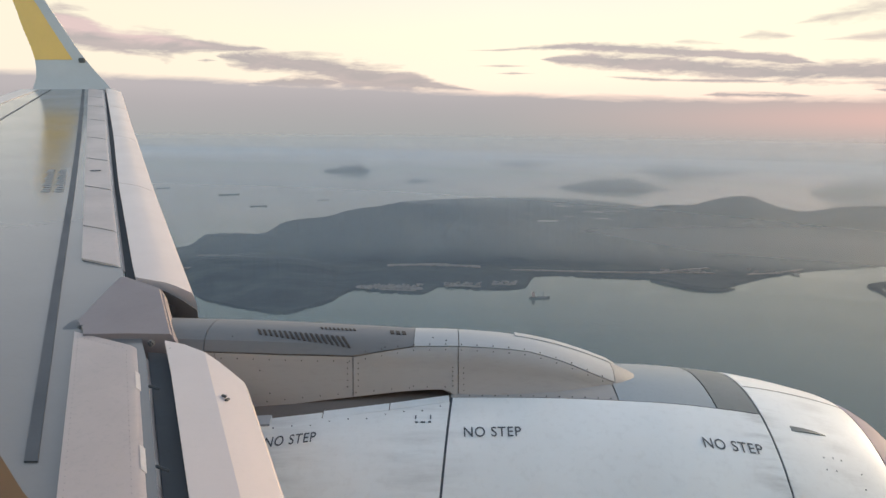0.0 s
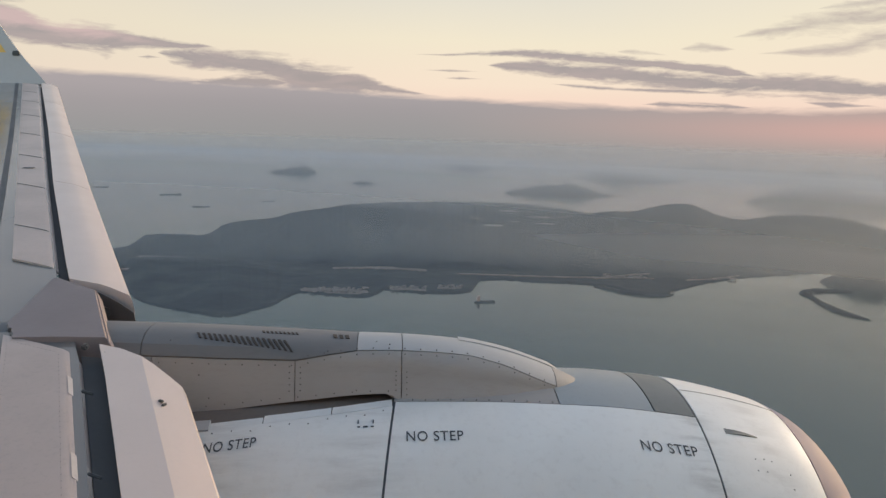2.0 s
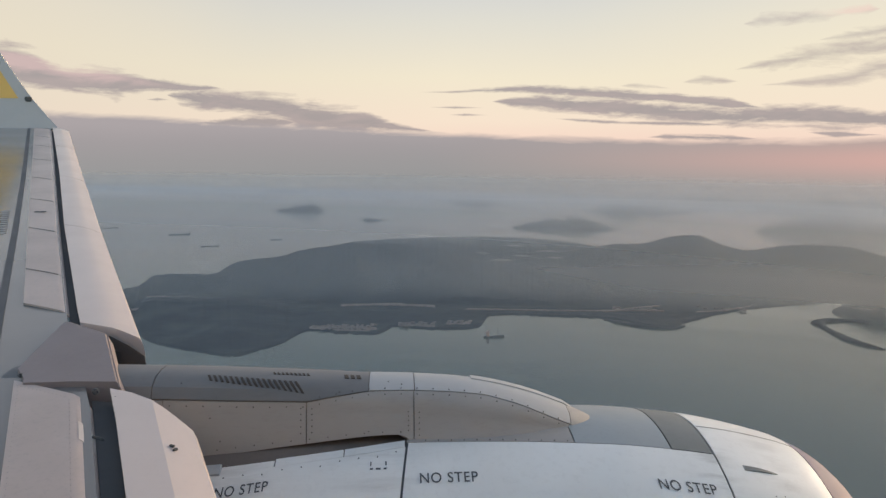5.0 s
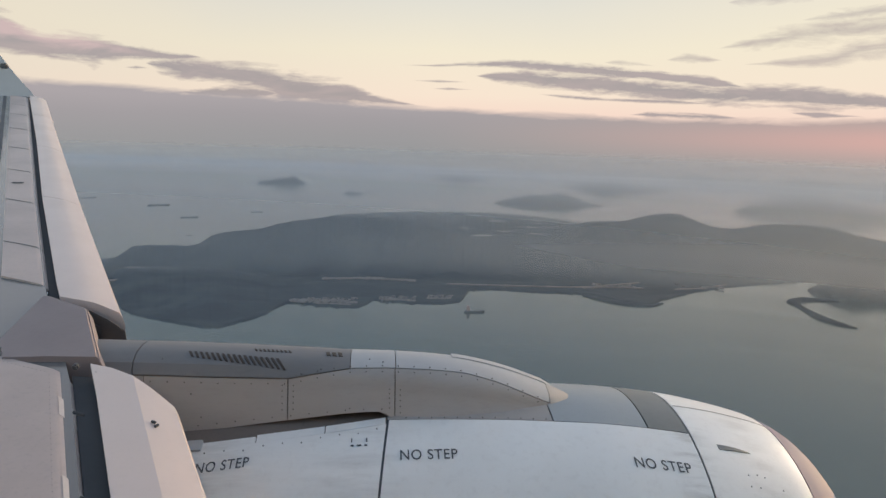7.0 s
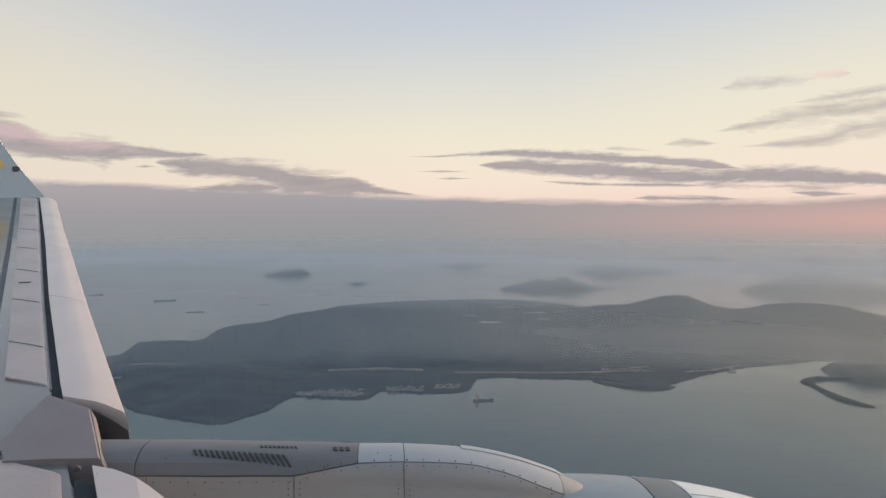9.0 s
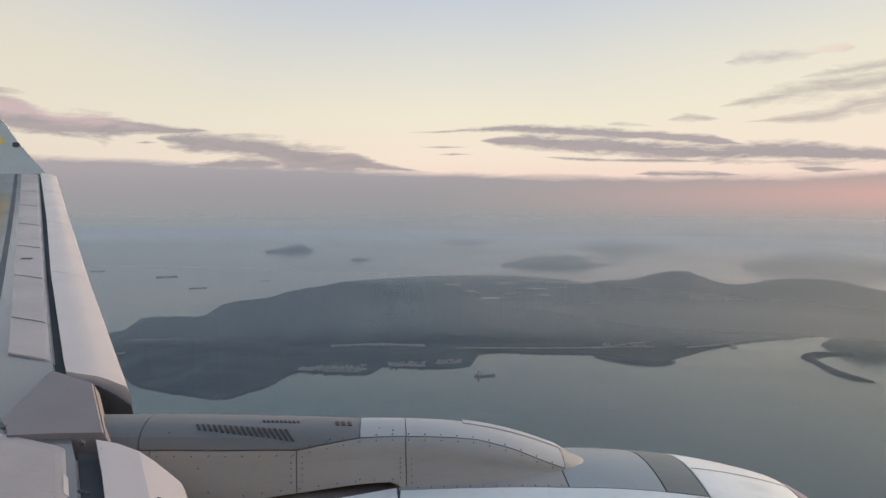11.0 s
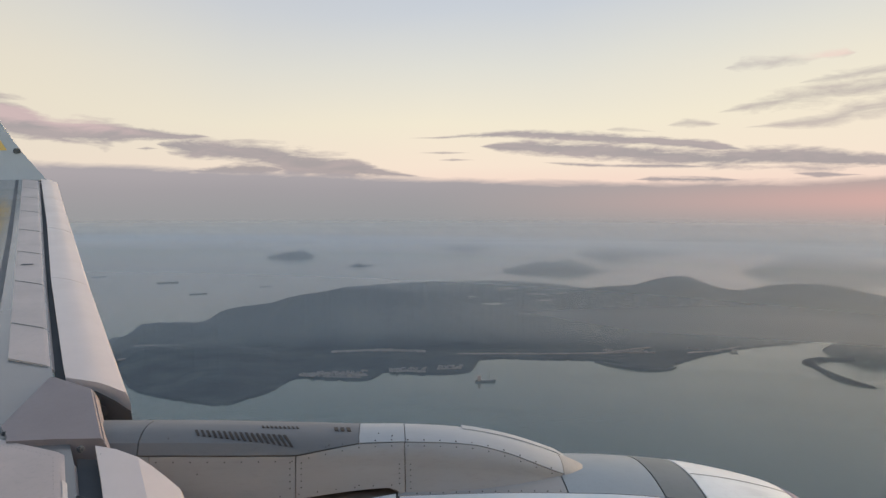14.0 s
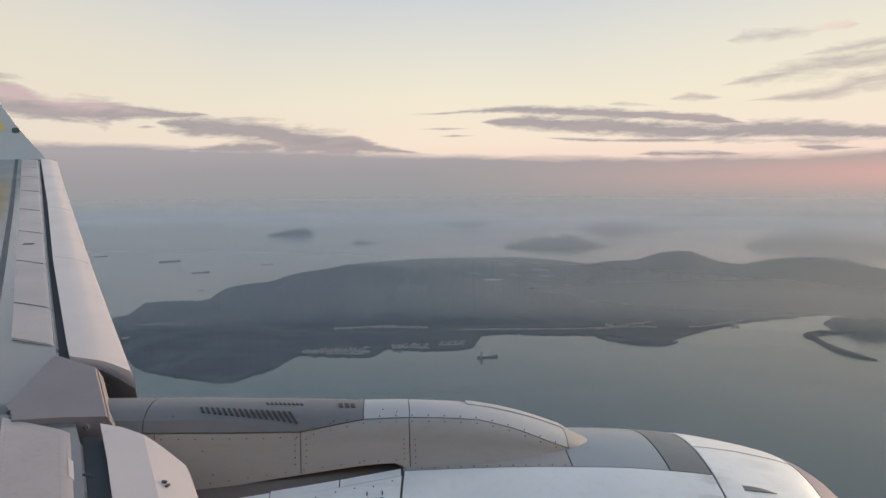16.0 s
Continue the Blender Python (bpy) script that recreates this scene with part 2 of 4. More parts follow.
        return put(t, "ShaderNodeMapRange", Value=d, From_Min=0.0, From_Max=0.55).outputs[0]

    ruffle = put(t, "ShaderNodeTexNoise", Vector=put(t, "ShaderNodeCombineXYZ", X=calc(t, "MULTIPLY", az, 0.9), Y=calc(t, "MULTIPLY", el, 3.4), Z=7.0).outputs[0], Scale=1.0, Detail=8.0, Roughness=0.68).outputs["Fac"]
    sway = calc(t, "MULTIPLY", calc(t, "SUBTRACT", ruffle, 0.5), 0.62)

    def band(stops, ragged, blur):
        """How far one band of cloud covers the sky."""
        first, last = stops[0][0], stops[-1][0]
        u = put(t, "ShaderNodeMapRange", Value=az, From_Min=first, From_Max=last).outputs[0]
        line = ramp(t, u, [((a - first) / (last - first), (e / 12, 0.0 if k in (0, len(stops) - 1) else (w + 0.1) / 3, 0)) for k, (a, e, w) in enumerate(stops)])
        rgb = put(t, "ShaderNodeSeparateColor", Color=line).outputs
        half = calc(t, "SUBTRACT", calc(t, "MULTIPLY", rgb[1], 3.0), 0.1)
        loose = calc(t, "MINIMUM", 1.0, calc(t, "MULTIPLY", half, 2.5))
        off = calc(t, "ABSOLUTE", calc(t, "SUBTRACT", calc(t, "ADD", el, calc(t, "MULTIPLY", sway, loose)), calc(t, "MULTIPLY", rgb[0], 12.0)))
        inside = calc(t, "SUBTRACT", calc(t, "MULTIPLY", half, calc(t, "ADD", 1.38, calc(t, "MULTIPLY", n1c, ragged))), off)
        soft = calc(t, "ADD", 0.06, calc(t, "MULTIPLY", calc(t, "MAXIMUM", half, 0.0), blur))
        return put(t, "ShaderNodeMapRange", Value=calc(t, "DIVIDE", inside, soft)).outputs[0]

    def cover_of(bands, ragged, blur):
        total = None
        for stops in bands:
            k = band(stops, ragged, blur)
            total = k if total is None else calc(t, "MAXIMUM", total, k)
        return total

    cover = calc(t, "MAXIMUM", cover_of(CLOUDS_AFT + CLOUDS_AHEAD, 2.8, 0.75), calc(t, "MULTIPLY", cover_of(CLOUDS_HIGH, 4.2, 1.5), 0.7))
    tone = ramp(t, h, [(pos(2), lin(158, 151, 152)), (pos(6), lin(160, 153, 156)), (pos(9), lin(184, 177, 178)), (pos(16), lin(226, 208, 206))])
    pink = calc(t, "MULTIPLY", ramp(t, n1, [(0.42, (0, 0, 0)), (0.62, (1, 1, 1))]), 0.2)
    tone = mixed(t, pink, tone, (*lin(214, 188, 184), 1))
    tone = mixed(t, cloud(30.6, 9.8, 2.2, 0.6, 0.02, 1.2), tone, (*lin(238, 200, 193), 1))
    tone = mixed(t, calc(t, "MULTIPLY", cloud(-23, 6.1, 6, 0.7, -0.11, 1.6), 0.7), tone, (*lin(214, 186, 186), 1))
    colour = mixed(t, calc(t, "MULTIPLY", cover, 0.9), clear, tone)
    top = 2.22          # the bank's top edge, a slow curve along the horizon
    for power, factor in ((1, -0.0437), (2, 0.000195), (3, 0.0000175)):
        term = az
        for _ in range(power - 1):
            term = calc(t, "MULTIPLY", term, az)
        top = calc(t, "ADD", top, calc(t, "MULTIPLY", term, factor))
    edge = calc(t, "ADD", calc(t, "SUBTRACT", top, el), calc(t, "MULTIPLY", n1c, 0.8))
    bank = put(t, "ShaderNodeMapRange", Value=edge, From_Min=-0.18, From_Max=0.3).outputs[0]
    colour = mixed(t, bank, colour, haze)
    out = put(t, "ShaderNodeOutputMaterial")
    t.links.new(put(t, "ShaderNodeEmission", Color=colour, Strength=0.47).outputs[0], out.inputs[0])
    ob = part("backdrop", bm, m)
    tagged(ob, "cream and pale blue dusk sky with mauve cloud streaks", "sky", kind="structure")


# bands of cloud: azimuth, elevation and half thickness along each, in degrees
CLOUDS_AFT = [
    [(-28.3, 6.58, 1.17), (-25.6, 5.99, 1.15), (-23.9, 5.75, 0.99), (-22.3, 5.28, 0.65), (-19.3, 5.21, 0.83), (-17.5, 5.20, 0.46), (-15.1, 5.06, 0.27), (-13.3, 5.11, 0.15), (-11.8, 5.08, 0.02)],
    [(-16.3, 4.55, 0.02), (-15.2, 4.43, 0.47), (-13.7, 4.25, 0.62), (-12.2, 4.15, 0.54), (-9.6, 4.00, 0.69), (-7.5, 3.65, 0.74), (-6.4, 3.23, 0.89), (-4.2, 2.98, 0.81), (-2.2, 2.83, 0.67), (-0.1, 2.55, 0.22), (1.8, 2.32, 0.10), (3.6, 2.2, 0.01)],
    [(-15.1, 2.64, 0.02), (-12.2, 2.70, 0.30), (-9.5, 2.76, 0.51), (-6.7, 2.83, 0.58)],
    [(-18.1, 4.14, 0.04), (-16.7, 4.21, 0.12), (-15.1, 4.18, 0.06)],
]
CLOUDS_AHEAD = [
    [(-2.1, 5.03, 0.01), (4.3, 5.09, 0.08), (6.3, 5.20, 0.15), (9.4, 5.29, 0.23), (12.5, 5.13, 0.29), (15.1, 4.89, 0.35), (19.1, 4.58, 0.30), (23.8, 4.04, 0.29), (26.6, 3.60, 0.06)],
    [(6.5, 4.43, 0.02), (8.4, 4.37, 0.29), (10.6, 4.31, 0.44), (14.3, 4.06, 0.49), (19.1, 3.62, 0.55), (23.8, 3.12, 0.55), (25.8, 3.23, 0.56), (28.1, 3.17, 0.56), (30.2, 3.00, 0.68), (38.9, 2.43, 0.67)],
    [(0.2, 3.99, 0.01), (4.3, 3.98, 0.10), (8.8, 3.93, 0.03)],
    [(2.5, 3.44, 0.01), (5.0, 3.45, 0.09), (9.0, 3.40, 0.02)],
    [(10.0, 3.31, 0.01), (13.3, 3.04, 0.12), (16.3, 2.85, 0.10), (21.3, 2.72, 0.14), (26.6, 2.45, 0.03)],
    [(17.2, 1.79, 0.01), (19.4, 1.84, 0.16), (23.8, 1.71, 0.18), (26.6, 1.64, 0.04)],
    [(27.6, 2.14, 0.02), (30.4, 1.90, 0.18), (34.7, 1.79, 0.16)],
]
CLOUDS_HIGH = [
    [(23.2, 6.23, 0.02), (26.0, 6.65, 0.35), (28.1, 6.97, 0.47), (30.2, 7.23, 0.63), (32.4, 7.35, 0.64), (34.6, 7.53, 0.62), (38.8, 7.56, 0.62)],
    [(24.4, 5.21, 0.01), (28.1, 5.34, 0.25), (31.2, 5.57, 0.44), (32.4, 6.02, 0.58), (34.2, 6.04, 0.58), (38.8, 6.04, 0.63)],
    [(20.0, 5.57, 0.01), (21.9, 5.71, 0.32), (24.9, 5.49, 0.10)],
    [(15.6, 5.42, 0.01), (17.4, 5.44, 0.22), (20.9, 5.07, 0.04)],
    [(28.3, 7.94, 0.02), (30.7, 8.19, 0.29), (34.0, 8.46, 0.32), (37.6, 8.50, 0.25)],
    [(23.9, 9.25, 0.02), (25.4, 9.43, 0.34), (27.2, 9.43, 0.32), (29.3, 9.51, 0.26), (31.7, 9.66, 0.25), (32.7, 9.70, 0.02)],
]
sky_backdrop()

SEA = -200.0          # sea level below the window; land and water are a small-scale distance


def ring_sheet(r0, r1, z, rings=1, seg=120):
    bm = bmesh.new()
    rows = [[bm.verts.new((r * math.cos(2 * math.pi * k / seg), r * math.sin(2 * math.pi * k / seg), z)) for k in range(seg)]
            for r in (r0 + (r1 - r0) * (i / rings) ** 2 for i in range(rings + 1))]
    for a, b in zip(rows, rows[1:]):
        for k in range(seg):
            bm.faces.new((a[k], b[k], b[(k + 1) % seg], a[(k + 1) % seg]))
    return bm


def sea():
    m = bpy.data.materials.new("sea_water")
    m.use_nodes = True
    t = m.node_tree
    b = t.nodes["Principled BSDF"]
    at = put(t, "ShaderNodeNewGeometry").outputs["Position"]
    n = put(t, "ShaderNodeTexNoise", Vector=at, Scale=0.004, Detail=4.0).outputs["Fac"]
    t.links.new(ramp(t, n, [(0.35, (0.086, 0.117, 0.107)), (0.65, (0.108, 0.138, 0.121))]), b.inputs["Base Color"])
    b.inputs["Roughness"].default_value = 0.13
    w = put(t, "ShaderNodeTexNoise", Vector=at, Scale=0.25, Detail=3.0).outputs["Fac"]
    t.links.new(put(t, "ShaderNodeBump", Strength=0.12, Distance=1.0, Height=w).outputs[0], b.inputs["Normal"])
    tagged(part("water", ring_sheet(0.05, 4900, SEA, 10), m), "calm grey-green sea far below", "sea", kind="structure")


def haze_sheet():
    """A level see-through sheet painted as haze between the aircraft and the sea, thin below, thick far off."""
    m = bpy.data.materials.new("haze")
    m.use_nodes = True
    t = m.node_tree
    t.nodes.clear()
    at = put(t, "ShaderNodeNewGeometry").outputs["Position"]
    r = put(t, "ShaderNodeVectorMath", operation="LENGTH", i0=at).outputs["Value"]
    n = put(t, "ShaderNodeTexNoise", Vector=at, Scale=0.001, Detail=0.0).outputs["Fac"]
    lean = calc(t, "DIVIDE", put(t, "ShaderNodeSeparateXYZ", Vector=at).outputs[0], r)     # opacity painted thicker towards the sun
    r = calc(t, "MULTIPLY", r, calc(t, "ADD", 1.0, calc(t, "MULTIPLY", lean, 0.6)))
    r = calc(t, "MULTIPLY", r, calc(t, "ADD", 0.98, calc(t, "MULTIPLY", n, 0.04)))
    # haze imitated by sheet opacity that grows with distance from the aircraft
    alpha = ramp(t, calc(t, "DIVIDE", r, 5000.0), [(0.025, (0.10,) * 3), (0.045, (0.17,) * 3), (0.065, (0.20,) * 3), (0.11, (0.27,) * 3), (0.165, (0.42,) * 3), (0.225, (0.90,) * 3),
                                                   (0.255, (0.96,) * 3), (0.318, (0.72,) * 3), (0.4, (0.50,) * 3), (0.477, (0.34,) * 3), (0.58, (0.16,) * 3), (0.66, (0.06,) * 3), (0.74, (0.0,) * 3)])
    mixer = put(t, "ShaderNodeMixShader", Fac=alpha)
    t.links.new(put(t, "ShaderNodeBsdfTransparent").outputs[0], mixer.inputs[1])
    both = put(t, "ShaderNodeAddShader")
    # haze colour painted bluer near, warmer far off and towards the sun
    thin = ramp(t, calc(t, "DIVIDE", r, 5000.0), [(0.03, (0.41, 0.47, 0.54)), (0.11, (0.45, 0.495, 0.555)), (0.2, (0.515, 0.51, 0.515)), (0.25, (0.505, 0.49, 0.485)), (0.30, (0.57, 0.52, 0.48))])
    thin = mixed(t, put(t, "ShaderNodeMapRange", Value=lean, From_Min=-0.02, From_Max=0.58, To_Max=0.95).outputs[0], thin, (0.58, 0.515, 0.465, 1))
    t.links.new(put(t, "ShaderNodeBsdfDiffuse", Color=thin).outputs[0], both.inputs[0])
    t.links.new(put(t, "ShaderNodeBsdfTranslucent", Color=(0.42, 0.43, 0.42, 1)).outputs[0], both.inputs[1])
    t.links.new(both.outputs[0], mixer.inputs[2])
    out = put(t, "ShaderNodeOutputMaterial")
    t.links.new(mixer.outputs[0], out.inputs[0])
    tagged(part("haze", ring_sheet(60, 4500, -50, 1, 240), m), "see-through sheet painted as evening haze over the sea", "haze", kind="stuff")


def painted_haze_wall(r, strength):
    """A faint upright sheet painted as haze at one distance, fading out towards the water and the sky."""
    bm = bmesh.new()
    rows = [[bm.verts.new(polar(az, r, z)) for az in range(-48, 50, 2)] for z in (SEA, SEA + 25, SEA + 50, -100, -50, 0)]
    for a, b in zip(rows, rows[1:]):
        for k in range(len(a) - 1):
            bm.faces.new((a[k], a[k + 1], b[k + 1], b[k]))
    m = bpy.data.materials.new("painted_haze_veil")
    m.use_nodes = True
    t = m.node_tree
    t.nodes.clear()
    xyz = put(t, "ShaderNodeSeparateXYZ", Vector=put(t, "ShaderNodeNewGeometry").outputs["Position"]).outputs
    z = xyz[2]
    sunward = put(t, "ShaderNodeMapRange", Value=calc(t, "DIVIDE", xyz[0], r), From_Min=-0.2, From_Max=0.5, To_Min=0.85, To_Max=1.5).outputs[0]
    # haze imitated by opacity that varies with height and rises sunward
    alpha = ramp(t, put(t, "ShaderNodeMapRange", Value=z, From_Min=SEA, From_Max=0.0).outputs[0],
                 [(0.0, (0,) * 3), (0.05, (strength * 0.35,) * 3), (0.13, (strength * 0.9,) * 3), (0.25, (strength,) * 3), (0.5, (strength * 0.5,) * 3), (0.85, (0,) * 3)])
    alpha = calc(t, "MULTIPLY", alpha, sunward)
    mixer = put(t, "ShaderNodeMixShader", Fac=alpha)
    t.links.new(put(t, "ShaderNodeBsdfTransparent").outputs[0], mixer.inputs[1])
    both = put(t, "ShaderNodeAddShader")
    # warm sunward tint of the haze painted into the sheet's colour
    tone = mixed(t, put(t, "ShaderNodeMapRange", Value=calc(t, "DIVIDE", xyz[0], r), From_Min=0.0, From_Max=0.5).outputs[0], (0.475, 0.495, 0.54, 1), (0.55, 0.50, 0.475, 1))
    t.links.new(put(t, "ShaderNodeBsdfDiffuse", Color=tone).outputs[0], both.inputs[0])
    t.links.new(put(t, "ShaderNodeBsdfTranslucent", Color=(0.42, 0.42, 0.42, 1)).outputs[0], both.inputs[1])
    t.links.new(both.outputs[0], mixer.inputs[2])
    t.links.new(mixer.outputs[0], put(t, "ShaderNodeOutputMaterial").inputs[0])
    tagged(part("haze", bm, m), "upright see-through sheet painted as evening haze over the strait", "haze", kind="stuff")


sea()
haze_sheet()


def land_material():
    m = bpy.data.materials.new("wooded_hills")
    m.use_nodes = True
    t = m.node_tree
    b = t.nodes["Principled BSDF"]
    at = put(t, "ShaderNodeNewGeometry").outputs["Position"]
    n = put(t, "ShaderNodeTexNoise", Vector=at, Scale=0.016, Detail=2.0, Roughness=0.55).outputs["Fac"]
    t.links.new(ramp(t, n, [(0.3, (0.014, 0.021, 0.027)), (0.52, (0.024, 0.032, 0.037)), (0.7, (0.044, 0.050, 0.047))]), b.inputs["Base Color"])
    b.inputs["Roughness"].default_value = 0.95
    f = put(t, "ShaderNodeTexNoise", Vector=at, Scale=0.035, Detail=1.0).outputs["Fac"]
    t.links.new(put(t, "ShaderNodeBump", Strength=0.5, Distance=5.0, Height=f).outputs[0], b.inputs["Normal"])
    return m


LAND = land_material()
PALE = paint("pale_ground", (0.24, 0.19, 0.165), 0.9, dirt=0.3, scale=0.02, bump=0)
ROOFS = paint("village_roofs", (0.25, 0.205, 0.185), 0.8, dirt=0.3, scale=0.05, bump=0)
SHIP = paint("ship_hull", (0.11, 0.11, 0.115), 0.6, dirt=0.2, bump=0)
SHIP_PALE = paint("ship_house", (0.42, 0.27, 0.23), 0.5, dirt=0.2, bump=0)


def polar(az, r, z):
    return Vector((r * math.sin(radians(az)), r * math.cos(radians(az)), z))


def reach(el):
    """Distance at which the sea lies el degrees below the horizon."""
    return SEA / math.tan(radians(el))


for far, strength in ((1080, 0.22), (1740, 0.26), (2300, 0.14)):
    painted_haze_wall(far, strength)


# the main island as seen from the aircraft: azimuth and elevation in degrees
SHORE_AZ = [-22.6, -19.1, -18.8, -18.02, -16.48, -13.96, -12.07, -10.13, -8.64, -6.67, -4.41, -1.36, -0.3, 2.78, 6.31, 6.95, 11.95, 16.47, 18.41, 20.34, 21.55, 23.16, 25.44, 28.54, 30.86, 34.44, 38.39]
SHORE_EL = [-9.9, -10.4, -11.49, -12.46, -13.06, -13.69, -14.04, -13.67, -13.29, -12.44, -12.7, -12.8, -12.3, -12.52, -12.29, -11.47, -11.42, -11.42, -11.74, -11.77, -11.31, -10.75, -10.16, -9.62, -9.23, -8.81, -8.47]
FRONT_AZ = [-22.6, -19.29, -18.17, -17.28, -15.24, -13.14, -11.97, -10.51, -8.55, -7.09, -5.08, -3.3, -1.8, -0.5, 1.82, 4.94, 7.89, 10.83, 13.33, 15.79, 18.21, 20.58]
FRONT_EL = [-9.54, -9.25, -8.56, -8.04, -8.01, -8.04, -7.38, -7.11, -6.94, -6.54, -6.3, -6.01, -6.12, -6.1, -6.34, -7.04, -7.8, -8.11, -8.25, -8.81, -9.75, -10.45]
BACK_AZ = [-5.13, 0.72, 4.27, 6.85, 9.42, 12.71, 14.48, 15.95, 17.92, 19.39, 21.04, 22.23, 23.64, 25.43, 27.42, 30.63, 32.04, 33.65, 35.36, 38.36]
BACK_EL = [-6.47, -6.08, -5.95, -5.92, -5.96, -6.23, -6.38, -5.98, -5.91, -5.48, -5.12, -5.22, -5.78, -6.08, -5.62, -5.46, -5.59, -6.03, -6.23, -5.88]
FOOT_AZ = [-22.6, -19.12, -13.17, -7.63, -4.14, 2.8, 6.82, 16.48, 19.4, 23.27, 28.75, 34.43, 38.38]
FOOT_EL = [-9.46, -9.38, -9.58, -10.23, -10.36, -10.51, -10.78, -10.61, -10.31, -9.93, -9.22, -8.45, -8.13]
POINT_AZ = [-22.6, -19.13, -16.95, -13.18, -10.04, -7.64, -6.43]
POINT_EL = [-9.76, -9.91, -9.77, -10.1, -10.51, -11.11, -12.13]


def ease(v, a, b):
    k = min(1.0, max(0.0, (v - a) / (b - a)))
    return k * k * (3 - 2 * k)


class Slice:
    """The island along one azimuth: its shore, the foot of the hills, and three rows of hills."""

    def __init__(self, az):
        self.az = az
        wobble = 0.08 * noise.noise((az * 2.1, 0, 5)) + 0.05 * noise.noise((az * 7, 2, 5))
        self.near = reach(spline(az, SHORE_AZ, SHORE_EL) + wobble)
        self.foot = reach(spline(az, FOOT_AZ, FOOT_EL))
        rough = 0.05 * noise.noise((az * 1.7, 3, 0)) + 0.04 * noise.noise((az * 5, 7, 0)) + 0.02 * noise.noise((az * 15, 7, 0))
        front_el, back_el = spline(az, FRONT_AZ, FRONT_EL), spline(az, BACK_AZ, BACK_EL)
        front_r = min(self.foot + 230, 0.925 * reach(front_el))
        back_r = min(1850 - 250 * ease(az, 10, 17), 0.96 * reach(back_el))
        point_r = self.near + 0.62 * (self.foot - self.near)
        self.hills = []
        for crest_r, start, depth, el, weight in (
                (front_r, min(self.foot, front_r - 70), 240, front_el + rough, 1 - ease(az, 13.5, 17)),
                (back_r, max(self.foot, back_r - 420), 200, back_el + rough * 1.3, ease(az, -8, -4)),
                (point_r, self.near + 4, 0.34 * (self.foot - self.near), spline(az, POINT_AZ, POINT_EL) + rough, 1 - ease(az, -8, -6.4))):
            slope = math.tan(radians(el))
            self.hills.append((crest_r, start, depth, slope, max(0.0, crest_r * slope - SEA) * weight))
        lee = max(self.foot - 10, front_r) + 12
        self.far = lee + (back_r + 200 - lee) * ease(az, -7, -3)

    def height(self, r):
        if r <= self.near or r >= self.far:
            return -1.5
        x, y = r * math.sin(radians(self.az)), r * math.cos(radians(self.az))
        rough = noise.fractal((x * 0.006, y * 0.006, 1.3), 1.0, 2.0, 5)
        gully = 1 - 2.2 * abs(noise.noise((x * 0.012 + 0.4 * rough, y * 0.009, 9.1)))
        fine = noise.noise((x * 0.03, y * 0.02, 3.0))
        top = 1.6 + 0.3 * fine
        for crest_r, start, depth, slope, tall in self.hills:
            if tall <= 0 or r < start or r > crest_r + depth:
                continue
            if r <= crest_r:
                k = (r - start) / (crest_r - start)
                z = tall * k ** 0.85 * (1 + (0.30 * rough + 0.26 * gully) * (1 - k) * 2.2) + 0.02 * tall * fine * min(1, k * 5)
                z = min(z, r * slope - SEA)
            else:
                z = tall * (1 - ((r - crest_r) / depth) ** 1.6)
            top = max(top, z)
        return top * min(1, (r - self.near) / 6)


def main_island():
    n_az, n_r = 640, 110
    rows = []
    bm = bmesh.new()
    for i in range(n_az + 1):
        cut = Slice(-22.0 + 60.3 * i / n_az)
        shut = ease(cut.az, -20.4, -19.2)
        rows.append([bm.verts.new(polar(cut.az, r, SEA - 1.5 + (cut.height(r) + 1.5) * shut))
                     for r in (cut.near - 2 + (cut.far + 4 - cut.near) * (j / n_r) ** 1.15 for j in range(n_r + 1))])
    for a, b in zip(rows, rows[1:]):
        for j in range(n_r):
            bm.faces.new((a[j], b[j], b[j + 1], a[j + 1]))
    tagged(part("ground", bm, LAND, angle=180), "long dark wooded hilly island across the strait", "island", kind="structure")


main_island()


def islet(az, el, wide, high, seed, name="islet", deep=0.35):
    """A low wooded island: base at elevation el, wide and high in degrees as seen from the aircraft."""
    r0 = reach(el)
    half = r0 * math.tan(radians(wide / 2))
    h = r0 * math.tan(radians(high))
    bm = bmesh.new()
    rows = []
    for i in range(41):
        u = -1 + 2 * i / 40
        row = []
        for j in range(17):
            v = -1 + 2 * j / 16
            edge = 1 - u * u - v * v * 1.0 + 0.25 * noise.noise((u * 2 + seed, v * 1.5, seed))
            peak = max(0.0, 1 - abs(u - 0.4 * math.sin(seed * 5)))
            k = max(0, edge) ** 0.6 * (0.35 + 0.75 * peak ** 1.3) * (0.72 + 0.55 * noise.fractal((u * 2.4 + seed * 3.1, v * 1.2, seed), 1.0, 2.0, 4))
            x, y = u * half, v * half * deep * (1 + 0.3 * noise.noise((u * 2, seed, 0)))
            row.append(bm.verts.new((x, y, max(0, k) * h * 1.15 - (1.0 if edge <= 0 else 0))))
        rows.append(row)
    for a, b in zip(rows, rows[1:]):
        for j in range(16):
            bm.faces.new((a[j], b[j], b[j + 1], a[j + 1]))
    ob = part(name, bm, LAND)
    ob.matrix_world = Matrix.Translation(polar(az, r0 * (1 + 0.3 * wide / 57), SEA)) @ Matrix.Rotation(radians(-az), 4, "Z")
    return ob


